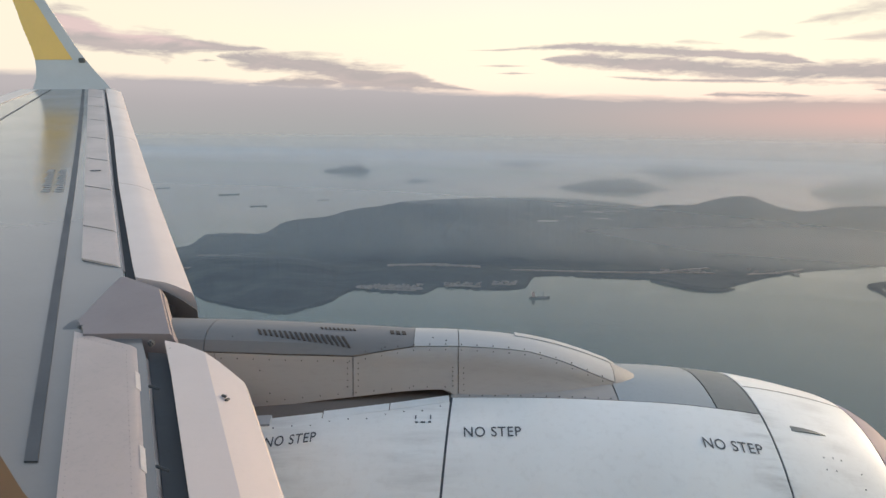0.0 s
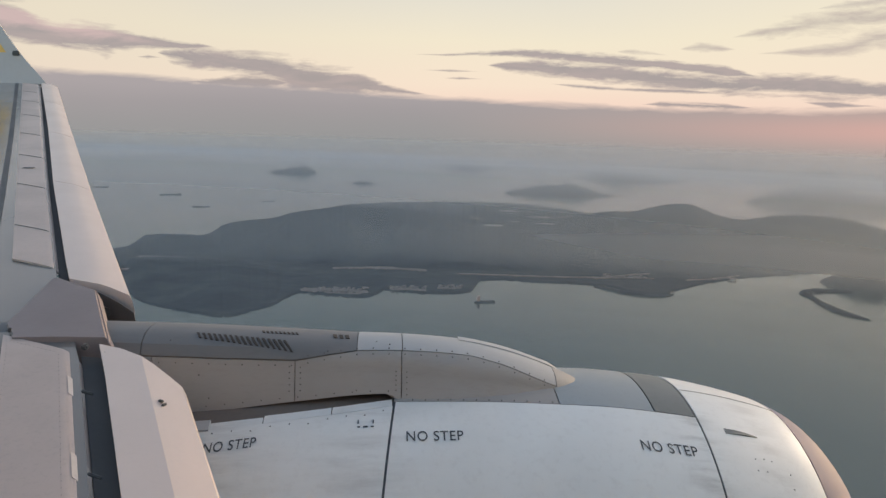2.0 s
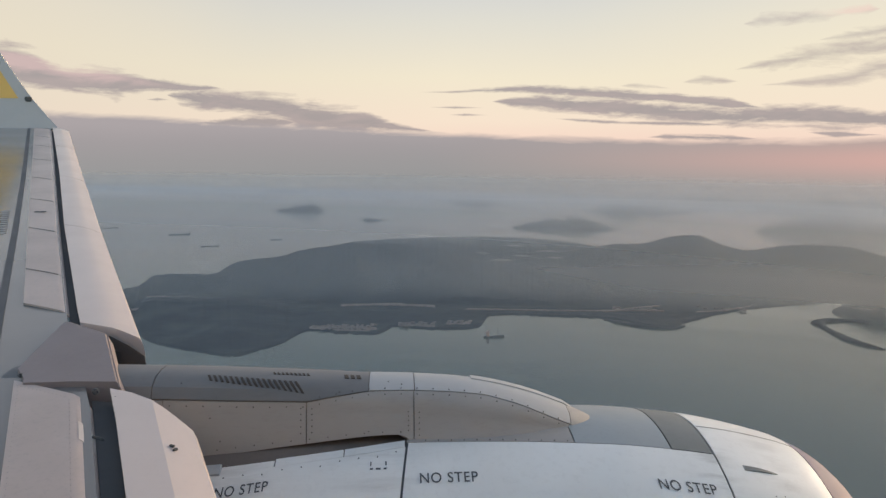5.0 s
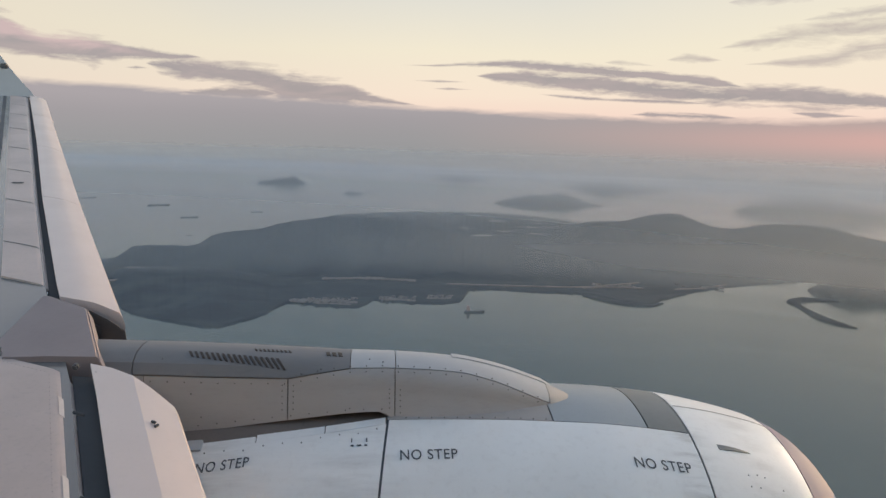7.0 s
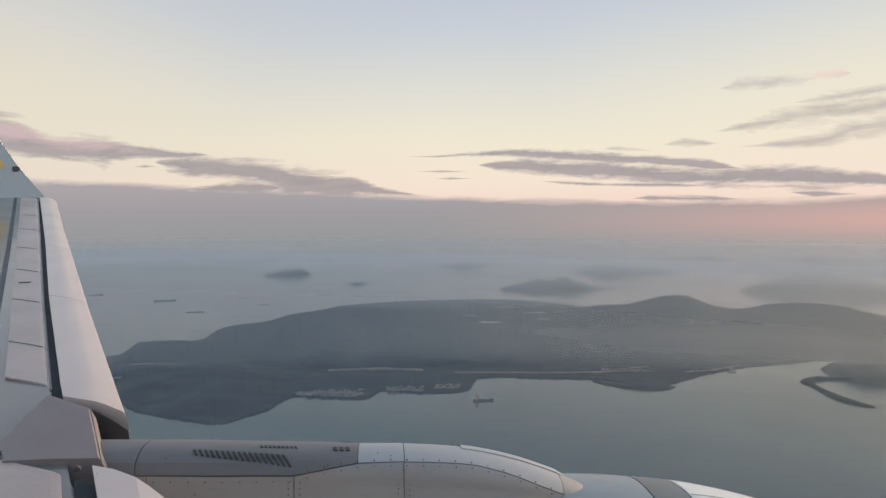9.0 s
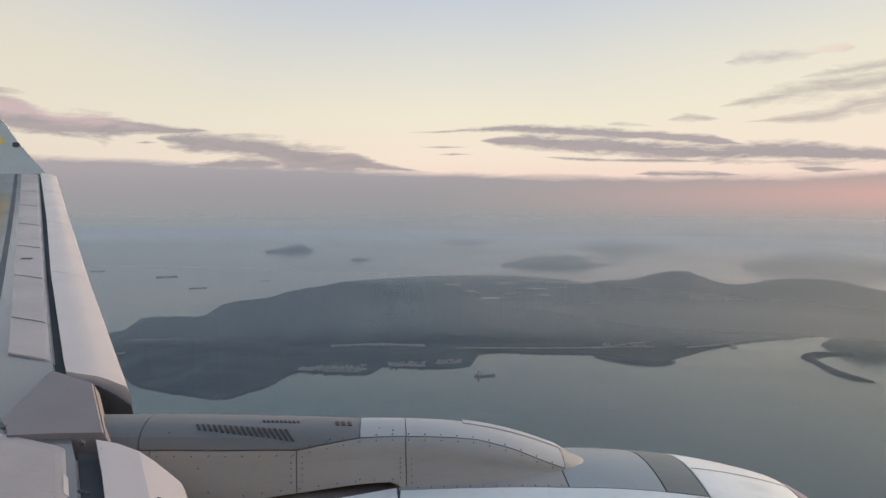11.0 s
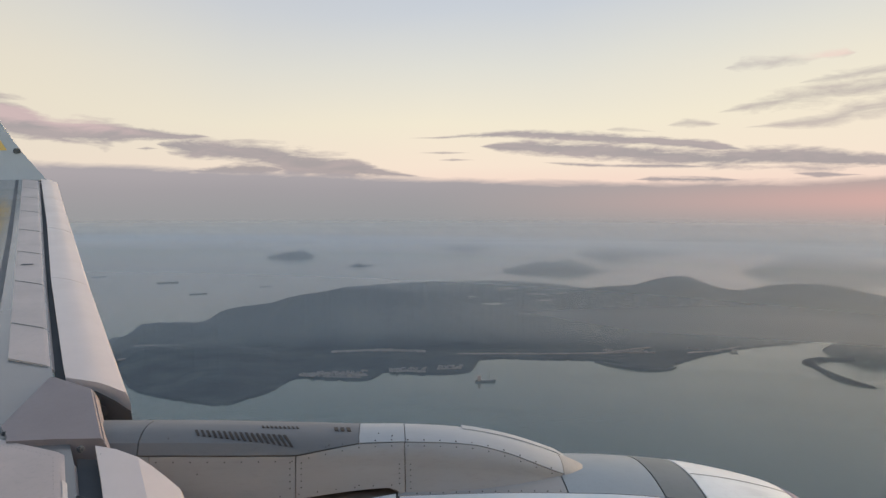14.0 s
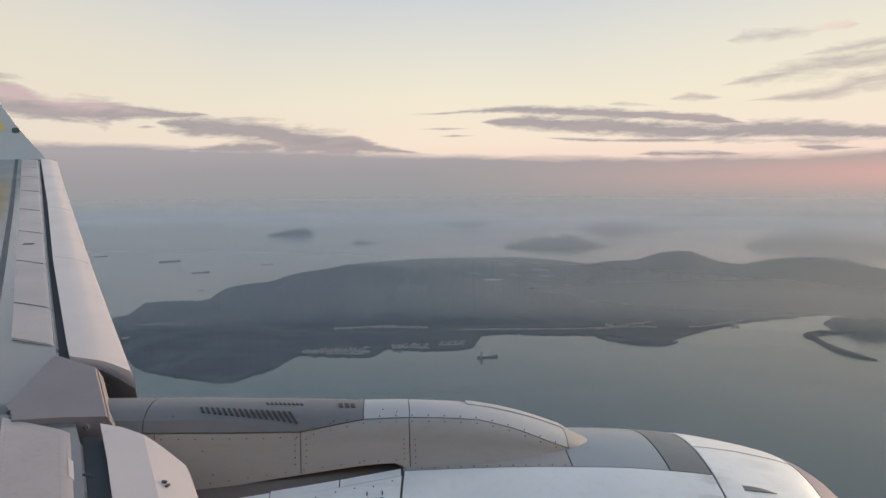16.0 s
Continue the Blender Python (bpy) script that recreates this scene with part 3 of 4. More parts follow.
for k, (az, el, wide, high) in enumerate([(-7.04, -3.7, 3.45, 0.75), (17.7, -3.71, 7.8, 0.75), (12.76, -5.07, 8.6, 1.0), (28.4, -3.2, 7.0, 0.7),
                                          (32.0, -5.1, 13.5, 1.8), (6.0, -3.18, 3.8, 0.35), (22.3, -2.75, 5.7, 0.3), (-1.8, -4.4, 1.9, 0.2), (36, -3.6, 7, 0.7)]):
    tagged(islet(az, el, wide, high, 1.7 * k + 0.3), "hazy wooded island far out at sea", "island", group="distant islands")


def tongue(name, stops, label, category):
    """A low wooded spit swept through (azimuth, elevation, half width, height)."""
    keys = [k / (len(stops) - 1) for k in range(len(stops))]
    path = [polar(az, reach(el), SEA) for az, el, _, _ in stops]
    sections = []
    for i in range(41):
        u = i / 40
        here = Vector((spline(u, keys, [p.x for p in path]), spline(u, keys, [p.y for p in path]), SEA))
        ahead = Vector((spline(u + 0.02, keys, [p.x for p in path]), spline(u + 0.02, keys, [p.y for p in path]), SEA))
        back = Vector((spline(u - 0.02, keys, [p.x for p in path]), spline(u - 0.02, keys, [p.y for p in path]), SEA))
        side = (ahead - back).cross(Vector((0, 0, 1))).normalized()
        w = spline(u, keys, [q[2] for q in stops]) * (1 + 0.25 * noise.noise((u * 9, 4, 1)))
        h = spline(u, keys, [q[3] for q in stops]) * (1 + 0.3 * noise.noise((u * 12, 1, 6)))
        sections.append([here + side * w * v + Vector((0, 0, h * (1 - v * v) ** 0.6 - (1.0 if abs(v) == 1 else 0))) for v in (-1, -0.9, -0.6, -0.25, 0.1, 0.5, 0.85, 1)])
    return tagged(part(name, loft(sections, closed=False), LAND), label, category)


tagged(islet(35.6, -10.3, 10.2, 1.45, 21.0, "headland", 0.36), "low wooded headland reaching into the strait", "headland")
tongue("sandbar", [(32.6, -10.35, 6, 3.5), (30.9, -10.45, 7, 3.5), (29.95, -10.68, 9, 4.5), (30.4, -11.0, 5, 2.5), (31.6, -11.55, 7, 3.5), (32.8, -11.85, 7, 3), (33.9, -12.0, 3, 1)], "narrow wooded spit beside the headland", "spit")
tongue("point", [(15.6, -11.45, 4, 1.5), (16.8, -11.65, 6, 2.5), (18.6, -11.85, 8, 3), (20.3, -11.85, 6, 2), (21.2, -11.6, 3, 1)], "low wooded point below the coast road", "point")

# ---- wing ----
def wing_z(y):
    return -0.953 + 0.1574 * (y - 4.7)


def along(y, ys, xs):
    """Chordwise place of a spanwise line, carried straight on past its ends."""
    if y < ys[0]:
        return xs[0] + (xs[1] - xs[0]) / (ys[1] - ys[0]) * (y - ys[0])
    if y > ys[-1]:
        return xs[-1] + (xs[-1] - xs[-2]) / (ys[-1] - ys[-2]) * (y - ys[-1])
    return float(np.interp(y, ys, xs))


def x_seal(y): return along(y, [2.715, 4.416, 6.841, 9.315, 14.868], [-1.549, -2.277, -3.309, -4.376, -6.81])
def x_panel(y): return along(y, [2.544, 3.799, 5.075, 6.841, 13.999], [-1.364, -1.885, -2.421, -3.198, -6.338])
def x_gap(y): return along(y, [2.544, 3.669, 4.729, 7.051, 9.905, 14.249], [-0.99, -1.453, -1.988, -3.012, -4.255, -6.141])
def x_slat(y): return (0.0 if y < 4.2 else -0.015) + along(y, [2.518, 3.669, 4.699, 7.051, 9.905, 14.421], [-0.892, -1.363, -1.909, -2.96, -4.19, -6.182])
def x_nose(y): return along(y, [2.809, 3.7, 4.509, 5.368, 7.018, 11.075, 15.38], [-0.62, -0.985, -1.477, -1.868, -2.618, -4.427, -6.323])
def x_rear(y): return -7.82 - 0.18 * (y - 14.5)


wing = thing("airplane_wing", "pale grey swept airliner wing with extended slats and a yellow winglet", "wing", (-1.5, 0.4, -1.7))
wing_parts = []


def wing_part(name, bm, material, label="", parent=None, angle=32):
    ob = part(name, bm, material, None, label, angle=angle)
    ob.parent = parent or wing
    ob.matrix_parent_inverse = wing.matrix_world.inverted() if parent is None else parent.matrix_world.inverted()
    return ob


wing.matrix_world = Matrix.Translation((-1.5, 0.4, -1.7))


def wing_skin():
    rows = []
    for i in range(45):
        y = 0.35 + (14.62 - 0.35) * i / 44
        z, xf, xr = wing_z(y), x_gap(y), x_rear(y)
        xf -= 0.02
        chord = xf - xr
        thick = 0.11 * chord
        top = []
        for k in range(15):
            f = k / 14
            x = xr + chord * f
            top.append((x, y, z + 0.0 - 0.02 * chord * 0.2 * (1 - f) ** 2 - 0.006))
        nose = [(xf + 0.002, y, z - 0.045), (xf + 0.01, y, z - 0.08), (xf + 0.012, y, z - 0.14), (xf - 0.03, y, z - 0.2), (xf - 0.1, y, z - 0.28)]
        under = [(xf - chord * f, y, z - thick * (1 - f) - 0.03) for f in (0.3, 0.6, 1.0)]
        rows.append(top + nose + under)
    return loft(rows)


wing_part("wing_skin", wing_skin(), WING, "grey glossy painted upper wing skin")
wing_part("seal_strip", shell(lambda y, v: (x_seal(y) + v, y, wing_z(y) + 0.001), 2.72, 14.5, -0.026, 0.026, 30, 2, 0.008), SEAL, "dark grey rubber seal strip")
wing_part("hinge_line", shell(lambda y, v: (-6.214 - 0.289 * (y - 10.913) + v, y, wing_z(y) - 0.004), 8.0, 14.5, -0.014, 0.014, 20, 1, 0.006), SEAL)
wing_part("aileron_edge", shell(lambda y, v: (x_rear(y) + 0.12 + v, y, wing_z(y) - 0.002), 11.0, 14.5, -0.11, 0.22, 16, 1, 0.012), SLAT, "white trailing edge strip")


def edge_at(y, v, lift=0.0):
    """Point on the fixed leading edge; its joints run square to the edge."""
    y -= 0.55 * (x_gap(y) - x_panel(y)) * v
    x = x_panel(y) + (x_gap(y) - x_panel(y)) * v
    return (x, y, wing_z(y) + 0.010 - 0.008 * v * v - (0.065 * max(0.0, (v - 0.74) / 0.26) ** 2 if y < 4.2 else 0.03 * max(0.0, (v - 0.8) / 0.2) ** 2) + lift)


def edge_panel(y0, y1, lip=1.0):
    return shell(edge_at, y0 + 0.006, y1 - 0.006, 0.0, lip, 6, 18, 0.014)


stations = [5.0, 5.75, 7.0, 8.25, 9.5, 10.9, 12.25, 13.35, 14.5]
for y0, y1 in zip(stations, stations[1:]):
    wing_part("leading_edge_panel", edge_panel(y0, y1), EDGE)
wing_part("leading_edge_panel", edge_panel(0.6, 3.86, 1.05), EDGE, "large beige-grey leading edge panel beside the fuselage")
for y in stations[1:-1]:
    wing_part("panel_joint", shell(lambda u, v, y=y: edge_at(y + v, u, 0.0025), 0.02, 0.97, -0.005, 0.005, 6, 1, 0.003), JOINT)
wing_part("maintenance_mark", shell(lambda u, v: (-3.43 + u, 7.62 + v, wing_z(7.62 + v) + 0.0125), -0.05, 0.05, -0.02, 0.02, 2, 1, 0.003), LETTER)


def slat(y0, y1, skew=0.0, drop=0.30, wide=1.0, square=0.35):
    """Slat: two flat facets behind a rounded nose."""
    profile = [(0, 0.004), (0.22, -0.012), (0.44, -0.03), (0.58, -0.075), (0.70, -0.125)]
    for k in range(1, 19):
        a = radians(40 + 150 * k / 18)
        profile.append((0.70 - 0.30 * math.sin(radians(40)) * 1.0 + 0.10 + 0.30 * math.sin(a) * 0.98, -0.52 + 0.5157 * math.cos(a) * 1.0))
    profile = [(f, d) for f, d in profile if d > -0.95] + [(0.5, -0.60), (0.0, -0.05)]
    top = max(f for f, d in profile)
    rows = []
    n = 10
    for i in range(n + 1):
        row = []
        for f, d in profile:
            f = f / top
            y = y0 + (y1 - y0) * i / n
            y -= skew * f ** 1.7 * (1 if i == n else 0) + square * (x_nose(y) - x_slat(y)) * f * (0 if skew else 1)
            w = (x_nose(y) - x_slat(y)) * wide
            row.append((x_slat(y) + w * f, y, wing_z(y) + 0.012 + d * drop))
        rows.append(row)
    return loft(rows)


def slat_end_shade():
    """Dark plate painted as the shade in the open inboard end of the first outboard slat."""
    rows = []
    for dy in (0.0, 0.006):
        y = 4.60
        rows.append([(x_slat(y - k) + (x_nose(y - k) - x_slat(y - k)) * f, y - k - dy, wing_z(y - k) - 0.01 + d * 0.30)
                     for f, d, k in ((0.12, -0.05, 0.0), (0.45, -0.07, 0.07), (0.72, -0.2, 0.115), (0.94, -0.36, 0.15), (0.96, -0.52, 0.155), (0.85, -0.68, 0.14), (0.45, -0.5, 0.08))])
    return loft(rows)


wing_part("slat_end_shade", slat_end_shade(), DARK, "dark plate painted as shade in the open slat end")
for y0, y1 in ((4.64, 7.1), (7.11, 9.59), (9.6, 12.2), (12.21, 14.5)):
    wing_part("slat", slat(y0, y1), SLAT, "pale extended leading edge slat", angle=40)
inner_slat = wing_part("slat", slat(0.6, 3.74, 0.36, 0.34, 0.945), SLAT, "wide pale inboard slat, extended", angle=7)
# dark fills added in the slat gaps as their painted shade
wing_part("slat_gap_shade", loft([[(x_gap(y) + 0.0, y, wing_z(y) - 0.05), (x_slat(y) + 0.06, y, wing_z(y) - 0.06), (x_slat(y) + 0.05, y, wing_z(y) - 0.2), (x_gap(y), y, wing_z(y) - 0.2)]
                             for y in (0.6, 2.5, 3.74)]), DARK, "dark fill painted as shade in the gap behind the slat")
wing_part("slat_gap_shade", loft([[(x_gap(y) + 0.0, y, wing_z(y) - 0.04), (x_slat(y) + 0.03, y, wing_z(y) - 0.05), (x_slat(y) + 0.03, y, wing_z(y) - 0.15), (x_gap(y), y, wing_z(y) - 0.15)]
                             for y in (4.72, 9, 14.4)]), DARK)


def hood_front(y):
    return -1.345 - 0.445 * (y - 3.72) if y < 4.44 else -1.665 - 1.45 * (y - 4.44)


def fairing():
    """Flat-topped grey hood between the slats, over the pylon."""
    rows = []
    for y in (3.80, 3.85, 3.90, 3.97, 4.08, 4.20, 4.32, 4.44, 4.50, 4.56, 4.62):
        xn = hood_front(y)
        xb = min(float(np.interp(y, [3.80, 3.85, 3.97, 4.63], [-1.84, -1.858, -1.942, -1.98])), xn - 0.03)
        z = wing_z(y) + 0.020
        rows.append([(xb - 0.004, y, z - 0.05), (xb, y, z), (xb + 0.5 * (xn - xb), y, z + 0.004), (xn - 0.012, y, z), (xn, y, z - 0.012), (xn + 0.028, y, z - 0.065), (xn + 0.034, y, z - 0.14),
                     (xn + 0.03, y, z - 0.25), (xn, y, z - 0.34), (xb, y, z - 0.34)])
    return loft(rows)


hood = wing_part("hood_fairing", fairing(), FAIRING, "dark grey hood fairing above the engine pylon", angle=18)
wing_part("hood_edge", shell(lambda y, v: (hood_front(y) + 0.003 + 0.029 * v, y, wing_z(y) + 0.012 - 0.055 * v), 3.76, 4.43, 0.0, 1.0, 10, 2, 0.006), FAIRING, "bevelled edge of the hood")
wing_part("hood_knuckle", box(0.03, 0.03, 0.02, Matrix.Translation((-1.895, 3.90, wing_z(3.90) + 0.014)), 0.008), SEAL)
# dark block added for the shadow under the slat's inboard end
wing_part("under_slat_shade", loft([[(x_gap(y) - 0.03, y, wing_z(y) - 0.03), (x_slat(y) + 0.22, y, wing_z(y) - 0.12), (x_slat(y) + 0.28, y, wing_z(y) - 0.22), (x_gap(y) - 0.03, y, wing_z(y) - 0.3)]
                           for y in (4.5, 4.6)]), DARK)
for y in (3.35, 2.74):
    # thin paler patches laid on the panel near its front edge
    wing_part("pale_edge_patch", shell(lambda u, v: edge_at(u, v, 0.003), y + 0.09, y + 0.25, 0.80, 0.99, 6, 6, 0.003), PALE_PATCH)
    wing_part("hinge_arm", box(0.075, 0.011, 0.014, Matrix.Translation((x_gap(y - 0.06) + 0.005, y - 0.06, wing_z(y - 0.06) - 0.004)) @ Matrix.Rotation(radians(-32), 4, "Z"), 0.004), SEAL)
wing_part("hinge_fitting", box(0.028, 0.035, 0.028, Matrix.Translation((-1.455, 3.705, -1.095)), 0.007), SEAL)
wing_part("hinge_fitting", box(0.016, 0.03, 0.03, Matrix.Translation((-1.345, 3.66, -1.12)), 0.005), SEAL)
wing_part("slat_bracket", box(0.026, 0.012, 0.012, Matrix.Translation((-0.957, 3.213, -1.190)) @ Matrix.Rotation(radians(-30), 4, "Z"), 0.003), SEAL)
wing_part("slat_bracket", box(0.014, 0.024, 0.012, Matrix.Translation((-0.938, 3.190, -1.198)) @ Matrix.Rotation(radians(-20), 4, "Z"), 0.003), SEAL)
for r in range(2):
    for k in range(11):
        y = 6.86 + 0.085 * k
        x = -3.58 - 0.433 * (y - 7.2) - 0.12 * r
        wing_part("stencil_bar", shell(lambda u, v, x=x, y=y: (x + u, y + v, wing_z(y + v) - 0.004), -0.038 + 0.01 * (k * 7 % 3), 0.038, -0.022, 0.022, 1, 1, 0.002), STENCIL)


def winglet_at(h, c):
    """Point on the winglet: h upward from the root, c from the leading edge (0) to the trailing edge (1)."""
    hs = [0, 0.12, 0.3, 0.6, 1.0, 1.35]
    lx = spline(h, hs, [-6.15, -6.38, -6.73, -7.175, -7.526, -8.05])
    tx = spline(h, hs, [-7.62, -7.60, -7.66, -7.92, -8.12, -8.5])
    y = spline(h, hs, [14.55, 14.68, 14.80, 14.95, 15.05, 15.2])
    z = spline(h, hs, [0.60, 0.80, 1.175, 1.77, 2.274, 2.95])
    return Vector((lx + (tx - lx) * c, y, z - (0.02 if h < 0.05 else 0)))


WINGLET = paint("winglet_grey_paint", (0.50, 0.465, 0.45), 0.4, dirt=0.12)
winglet = wing_part("winglet", shell(lambda h, c: winglet_at(h, c), 0.0, 1.35, 0.0, 1.0, 24, 10, 0.05, 1), WINGLET, "upturned winglet, grey with a yellow panel")
wing_part("yellow_panel", shell(lambda h, c: winglet_at(h, c) + Vector((0, -0.006, 0)), 0.285, 1.34, lambda h: 0.25 + 0.10 * (h - 0.3), 0.995, 18, 6, 0.004, 1), YELLOW, "yellow painted panel", winglet)
wing_part("tip_light", box(0.12, 0.05, 0.09, Matrix.Translation((-6.76, 14.77, 1.13)), 0.015), DARK, "black tip light housing", winglet)

# ---- engine ----
AY, AZ = 4.05, -2.55          # nacelle axis
NX = [-2.6, -1.8, -1.0, 0.0, 1.07, 1.49, 1.745, 2.086, 2.235, 2.35, 2.43, 2.48, 2.51]
NR = [0.86, 1.02, 1.13, 1.175, 1.178, 1.145, 1.108, 1.026, 0.969, 0.90, 0.82, 0.745, 0.685]


def skin(x, deg, lift=0.0):
    """Point on the nacelle: deg from the top towards the fuselage."""
    r = spline(x, NX, NR) + lift
    return Vector((x, AY - r * math.sin(radians(deg)), AZ + r * math.cos(radians(deg))))


engine = thing("jet_engine", "white jet engine nacelle with beige-grey pylon under the wing", "jet engine")
engine.matrix_world = Matrix.Translation((0, AY, AZ))
bpy.context.view_layer.update()


def engine_part(name, bm, material, label="", parent=None):
    ob = part(name, bm, material, None, label)
    ob.parent = parent or engine
    ob.matrix_parent_inverse = Matrix.Translation((0, -AY, -AZ)) if parent is None else parent.matrix_world.inverted()
    return ob


def cowl_top(x):
    return spline(x, [0.0, 0.34, 0.63, 0.89, 1.39, 1.62], [13.5, 13.9, 14.4, 15.2, 16.75, 17.7])


def aft_top(x):
    return spline(x, [-1.6, -0.94, -0.62, -0.27, 0.04], [22.2, 19.3, 17.7, 15.2, 12.2])


engine_part("core", loft([[skin(x, 10 * k, -0.022) for k in range(36)] for x in [-2.5 + 0.1 * i for i in range(48)]]), BROWN, "dark inner structure seen in the gaps")


def lean(d):
    """The joint between fan cowl and reverser leans aft on its way down."""
    return 0.018 - 0.0019 * (abs(d) - 13)


fan_cowl = engine_part("fan_cowl", shell(lambda x, d: skin(x + lean(d) * max(0, 1 - (x - 0.036) / 1.2), d), 0.036, 1.612, cowl_top, 175, 28, 40, 0.014), WHITE, "glossy white fan cowl")
engine_part("fan_cowl", shell(lambda x, d: skin(x, -d), 0.036, 1.612, cowl_top, 175, 28, 40, 0.014, 1), WHITE)
engine_part("pylon_skirt", shell(lambda x, d: skin(x, d, -0.002), 0.045, 0.898, lambda x: -cowl_top(x) + 0.45, lambda x: cowl_top(x) - 0.45, 14, 12, 0.012), PYLON, "beige-grey skirt between pylon and cowl")
engine_part("top_strip", shell(lambda x, d: skin(x, d, -0.002), 0.905, 1.395, lambda x: -cowl_top(max(x, 0)) + 0.45, lambda x: cowl_top(max(x, 0)) - 0.45, 20, 12, 0.012), STRIP, "blue-grey strip along the nacelle top")
engine_part("grey_band", shell(lambda x, d: skin(x, d, -0.001), 1.403, 1.612, lambda x: -cowl_top(x) + 0.45, lambda x: cowl_top(x) - 0.45, 5, 12, 0.012), BAND, "dark grey band behind the inlet")
inlet = engine_part("inlet_cowl", shell(lambda x, d: skin(x, d), 1.624, 2.194, -180, 180, 20, 72, 0.014), WHITE, "white inlet cowl")
lip_rows = [[skin(x, 5 * k) for k in range(72)] for x in (2.201, 2.25, 2.30, 2.35, 2.40, 2.44, 2.475, 2.51)]
lip_rows += [[Vector((x, AY - r * math.sin(radians(5 * k)), AZ + r * math.cos(radians(5 * k)))) for k in range(72)] for x, r in ((2.53, 0.64), (2.535, 0.61), (2.525, 0.585), (2.49, 0.57), (2.3, 0.57), (1.7, 0.64))]
engine_part("inlet_lip", loft(lip_rows, caps=False), METAL, "bare metal inlet lip")
engine_part("fan_disc", loft([[Vector((x, AY - r * math.sin(radians(10 * k)), AZ + r * math.cos(radians(10 * k)))) for k in range(36)] for x, r in ((1.72, 0.63), (1.74, 0.3), (1.95, 0.05))]), DARK)
engine_part("reverser_cowl", shell(lambda x, d: skin(x + lean(d) * (x + 1.7) / 1.724, d), -1.7, 0.024, lambda x: aft_top(x) + 2.9, 175, 22, 40, 0.014), WHITE, "white reverser cowl")
engine_part("reverser_cowl", shell(lambda x, d: skin(x, -d), -1.7, 0.024, aft_top, 175, 22, 40, 0.014, 1), WHITE)
engine_part("hinge_strip", shell(lambda x, d: skin(x, d, -0.002), -0.60, -0.272, aft_top, lambda x: aft_top(x) + 2.75, 8, 3, 0.012), WHITE)
engine_part("hinge_strip", shell(lambda x, d: skin(x, d, -0.002), -0.266, 0.034, aft_top, lambda x: aft_top(x) + 2.75, 8, 3, 0.012), WHITE)
engine_part("hinge_strip", shell(lambda x, d: skin(x, d, -0.001), -1.7, -0.606, lambda x: aft_top(x) + 0.6, lambda x: aft_top(x) + 2.85, 12, 3, 0.012), WHITE)
engine_part("latch_plate", shell(lambda x, d: skin(x, d, 0.012), -1.0, -0.86, 19.0, 22.3, 4, 3, 0.02), PYLON_PALE)


# pylon
def crest(x):
    return spline(x, [-2, -1.364, -0.873, -0.151, 0.086, 0.404, 0.667, 0.927, 1.09], [-1.06, -1.074, -1.090, -1.128, -1.137, -1.166, -1.224, -1.318, -1.390])


def pylon_at(x, s, lift=0.0):
    """Point on the pylon: s 0 at the crest, 1 at the foot towards the fuselage, -1 at the other foot."""
    side, q = (1 if s >= 0 else -1), abs(s)
    w = 0.21 * math.sqrt(max(0.0004, 1 - max(0, (x - 0.3) / 0.80) ** 2.2))
    h = 0.13 * math.sqrt(max(0.0004, 1 - max(0, (x - 0.35) / 0.75) ** 2.2))
    a = min(q, 0.5) * math.pi
    y = w * math.sin(a) ** 0.8 if a > 0 else 0
    z = crest(x) - h + h * max(0, math.cos(a)) ** 0.8
    if q > 0.5:
        f = (q - 0.5) * 2
        foot = spline(x, [-1, -0.47, 0.02, 0.09, 0.3, 1.03], [-1.49, -1.42, -1.378, -1.43, -1.45, -1.44])
        z, y = z + (foot - z) * f, y + (0.03 + 0.05 * f * float(np.interp(x, [0, 0.3, 0.8, 1.0], [0, 1, 1, 0]))) * f
    n = Vector((0, -side * math.sin(a), math.cos(a)))
    return Vector((x, AY - side * y, z)) + n * lift


SEAM_X, SEAM_S = [-1.18, -0.84, -0.46, -0.14, 0.08, 0.46, 0.64, 0.92], [0.46, 0.46, 0.44, 0.27, 0.25, 0.23, 0.28, 0.42]


def seam(x):
    return float(np.interp(x, SEAM_X, SEAM_S))


def plate(name, x0, x1, s0, s1, material, label="", lift=0.0, nu=14, nv=10, depth=0.008):
    return engine_part(name, shell(lambda x, s: pylon_at(x, s, lift), x0, x1, s0, s1, nu, nv, depth), material, label, pylon)


pylon = engine_part("pylon", loft([[pylon_at(x, s, -0.009) for s in [-1 + 0.1 * k for k in range(21)]] for x in [-2.0 + 0.1 * i for i in range(31)]]), BROWN, "engine pylon with riveted panels")
bpy.context.view_layer.update()
G = 0.008
plate("upper_panel", -2.0, -1.243, -0.98, lambda x: seam(x) - G, PYLON_DARK)
louvre_panel = plate("upper_panel", -1.238, -0.153, -0.98, lambda x: seam(x) - G, PYLON_DARK, "dark grey panel with cooling louvres", nu=24)
plate("upper_panel", -0.149, 0.084, -0.98, lambda x: seam(x) - G, PYLON_PALE)
plate("upper_panel", 0.089, 0.918, -0.98, lambda x: seam(x) - G, PYLON_PALE, nu=20)
plate("side_panel", -2.0, -1.186, lambda x: seam(x) + G, 0.99, PYLON)
plate("side_panel", -1.181, -0.468, lambda x: seam(x) + G, 0.99, PYLON, nv=14)
plate("side_panel", -0.463, 0.080, lambda x: seam(x) + G, 0.99, PYLON, nv=14)
plate("side_panel", 0.085, 0.912, lambda x: seam(x) + G, 0.99, PYLON, nu=20, nv=14)
plate("nose_cap", 0.922, 1.068, -0.98, 0.98, PYLON, "rounded pylon nose")


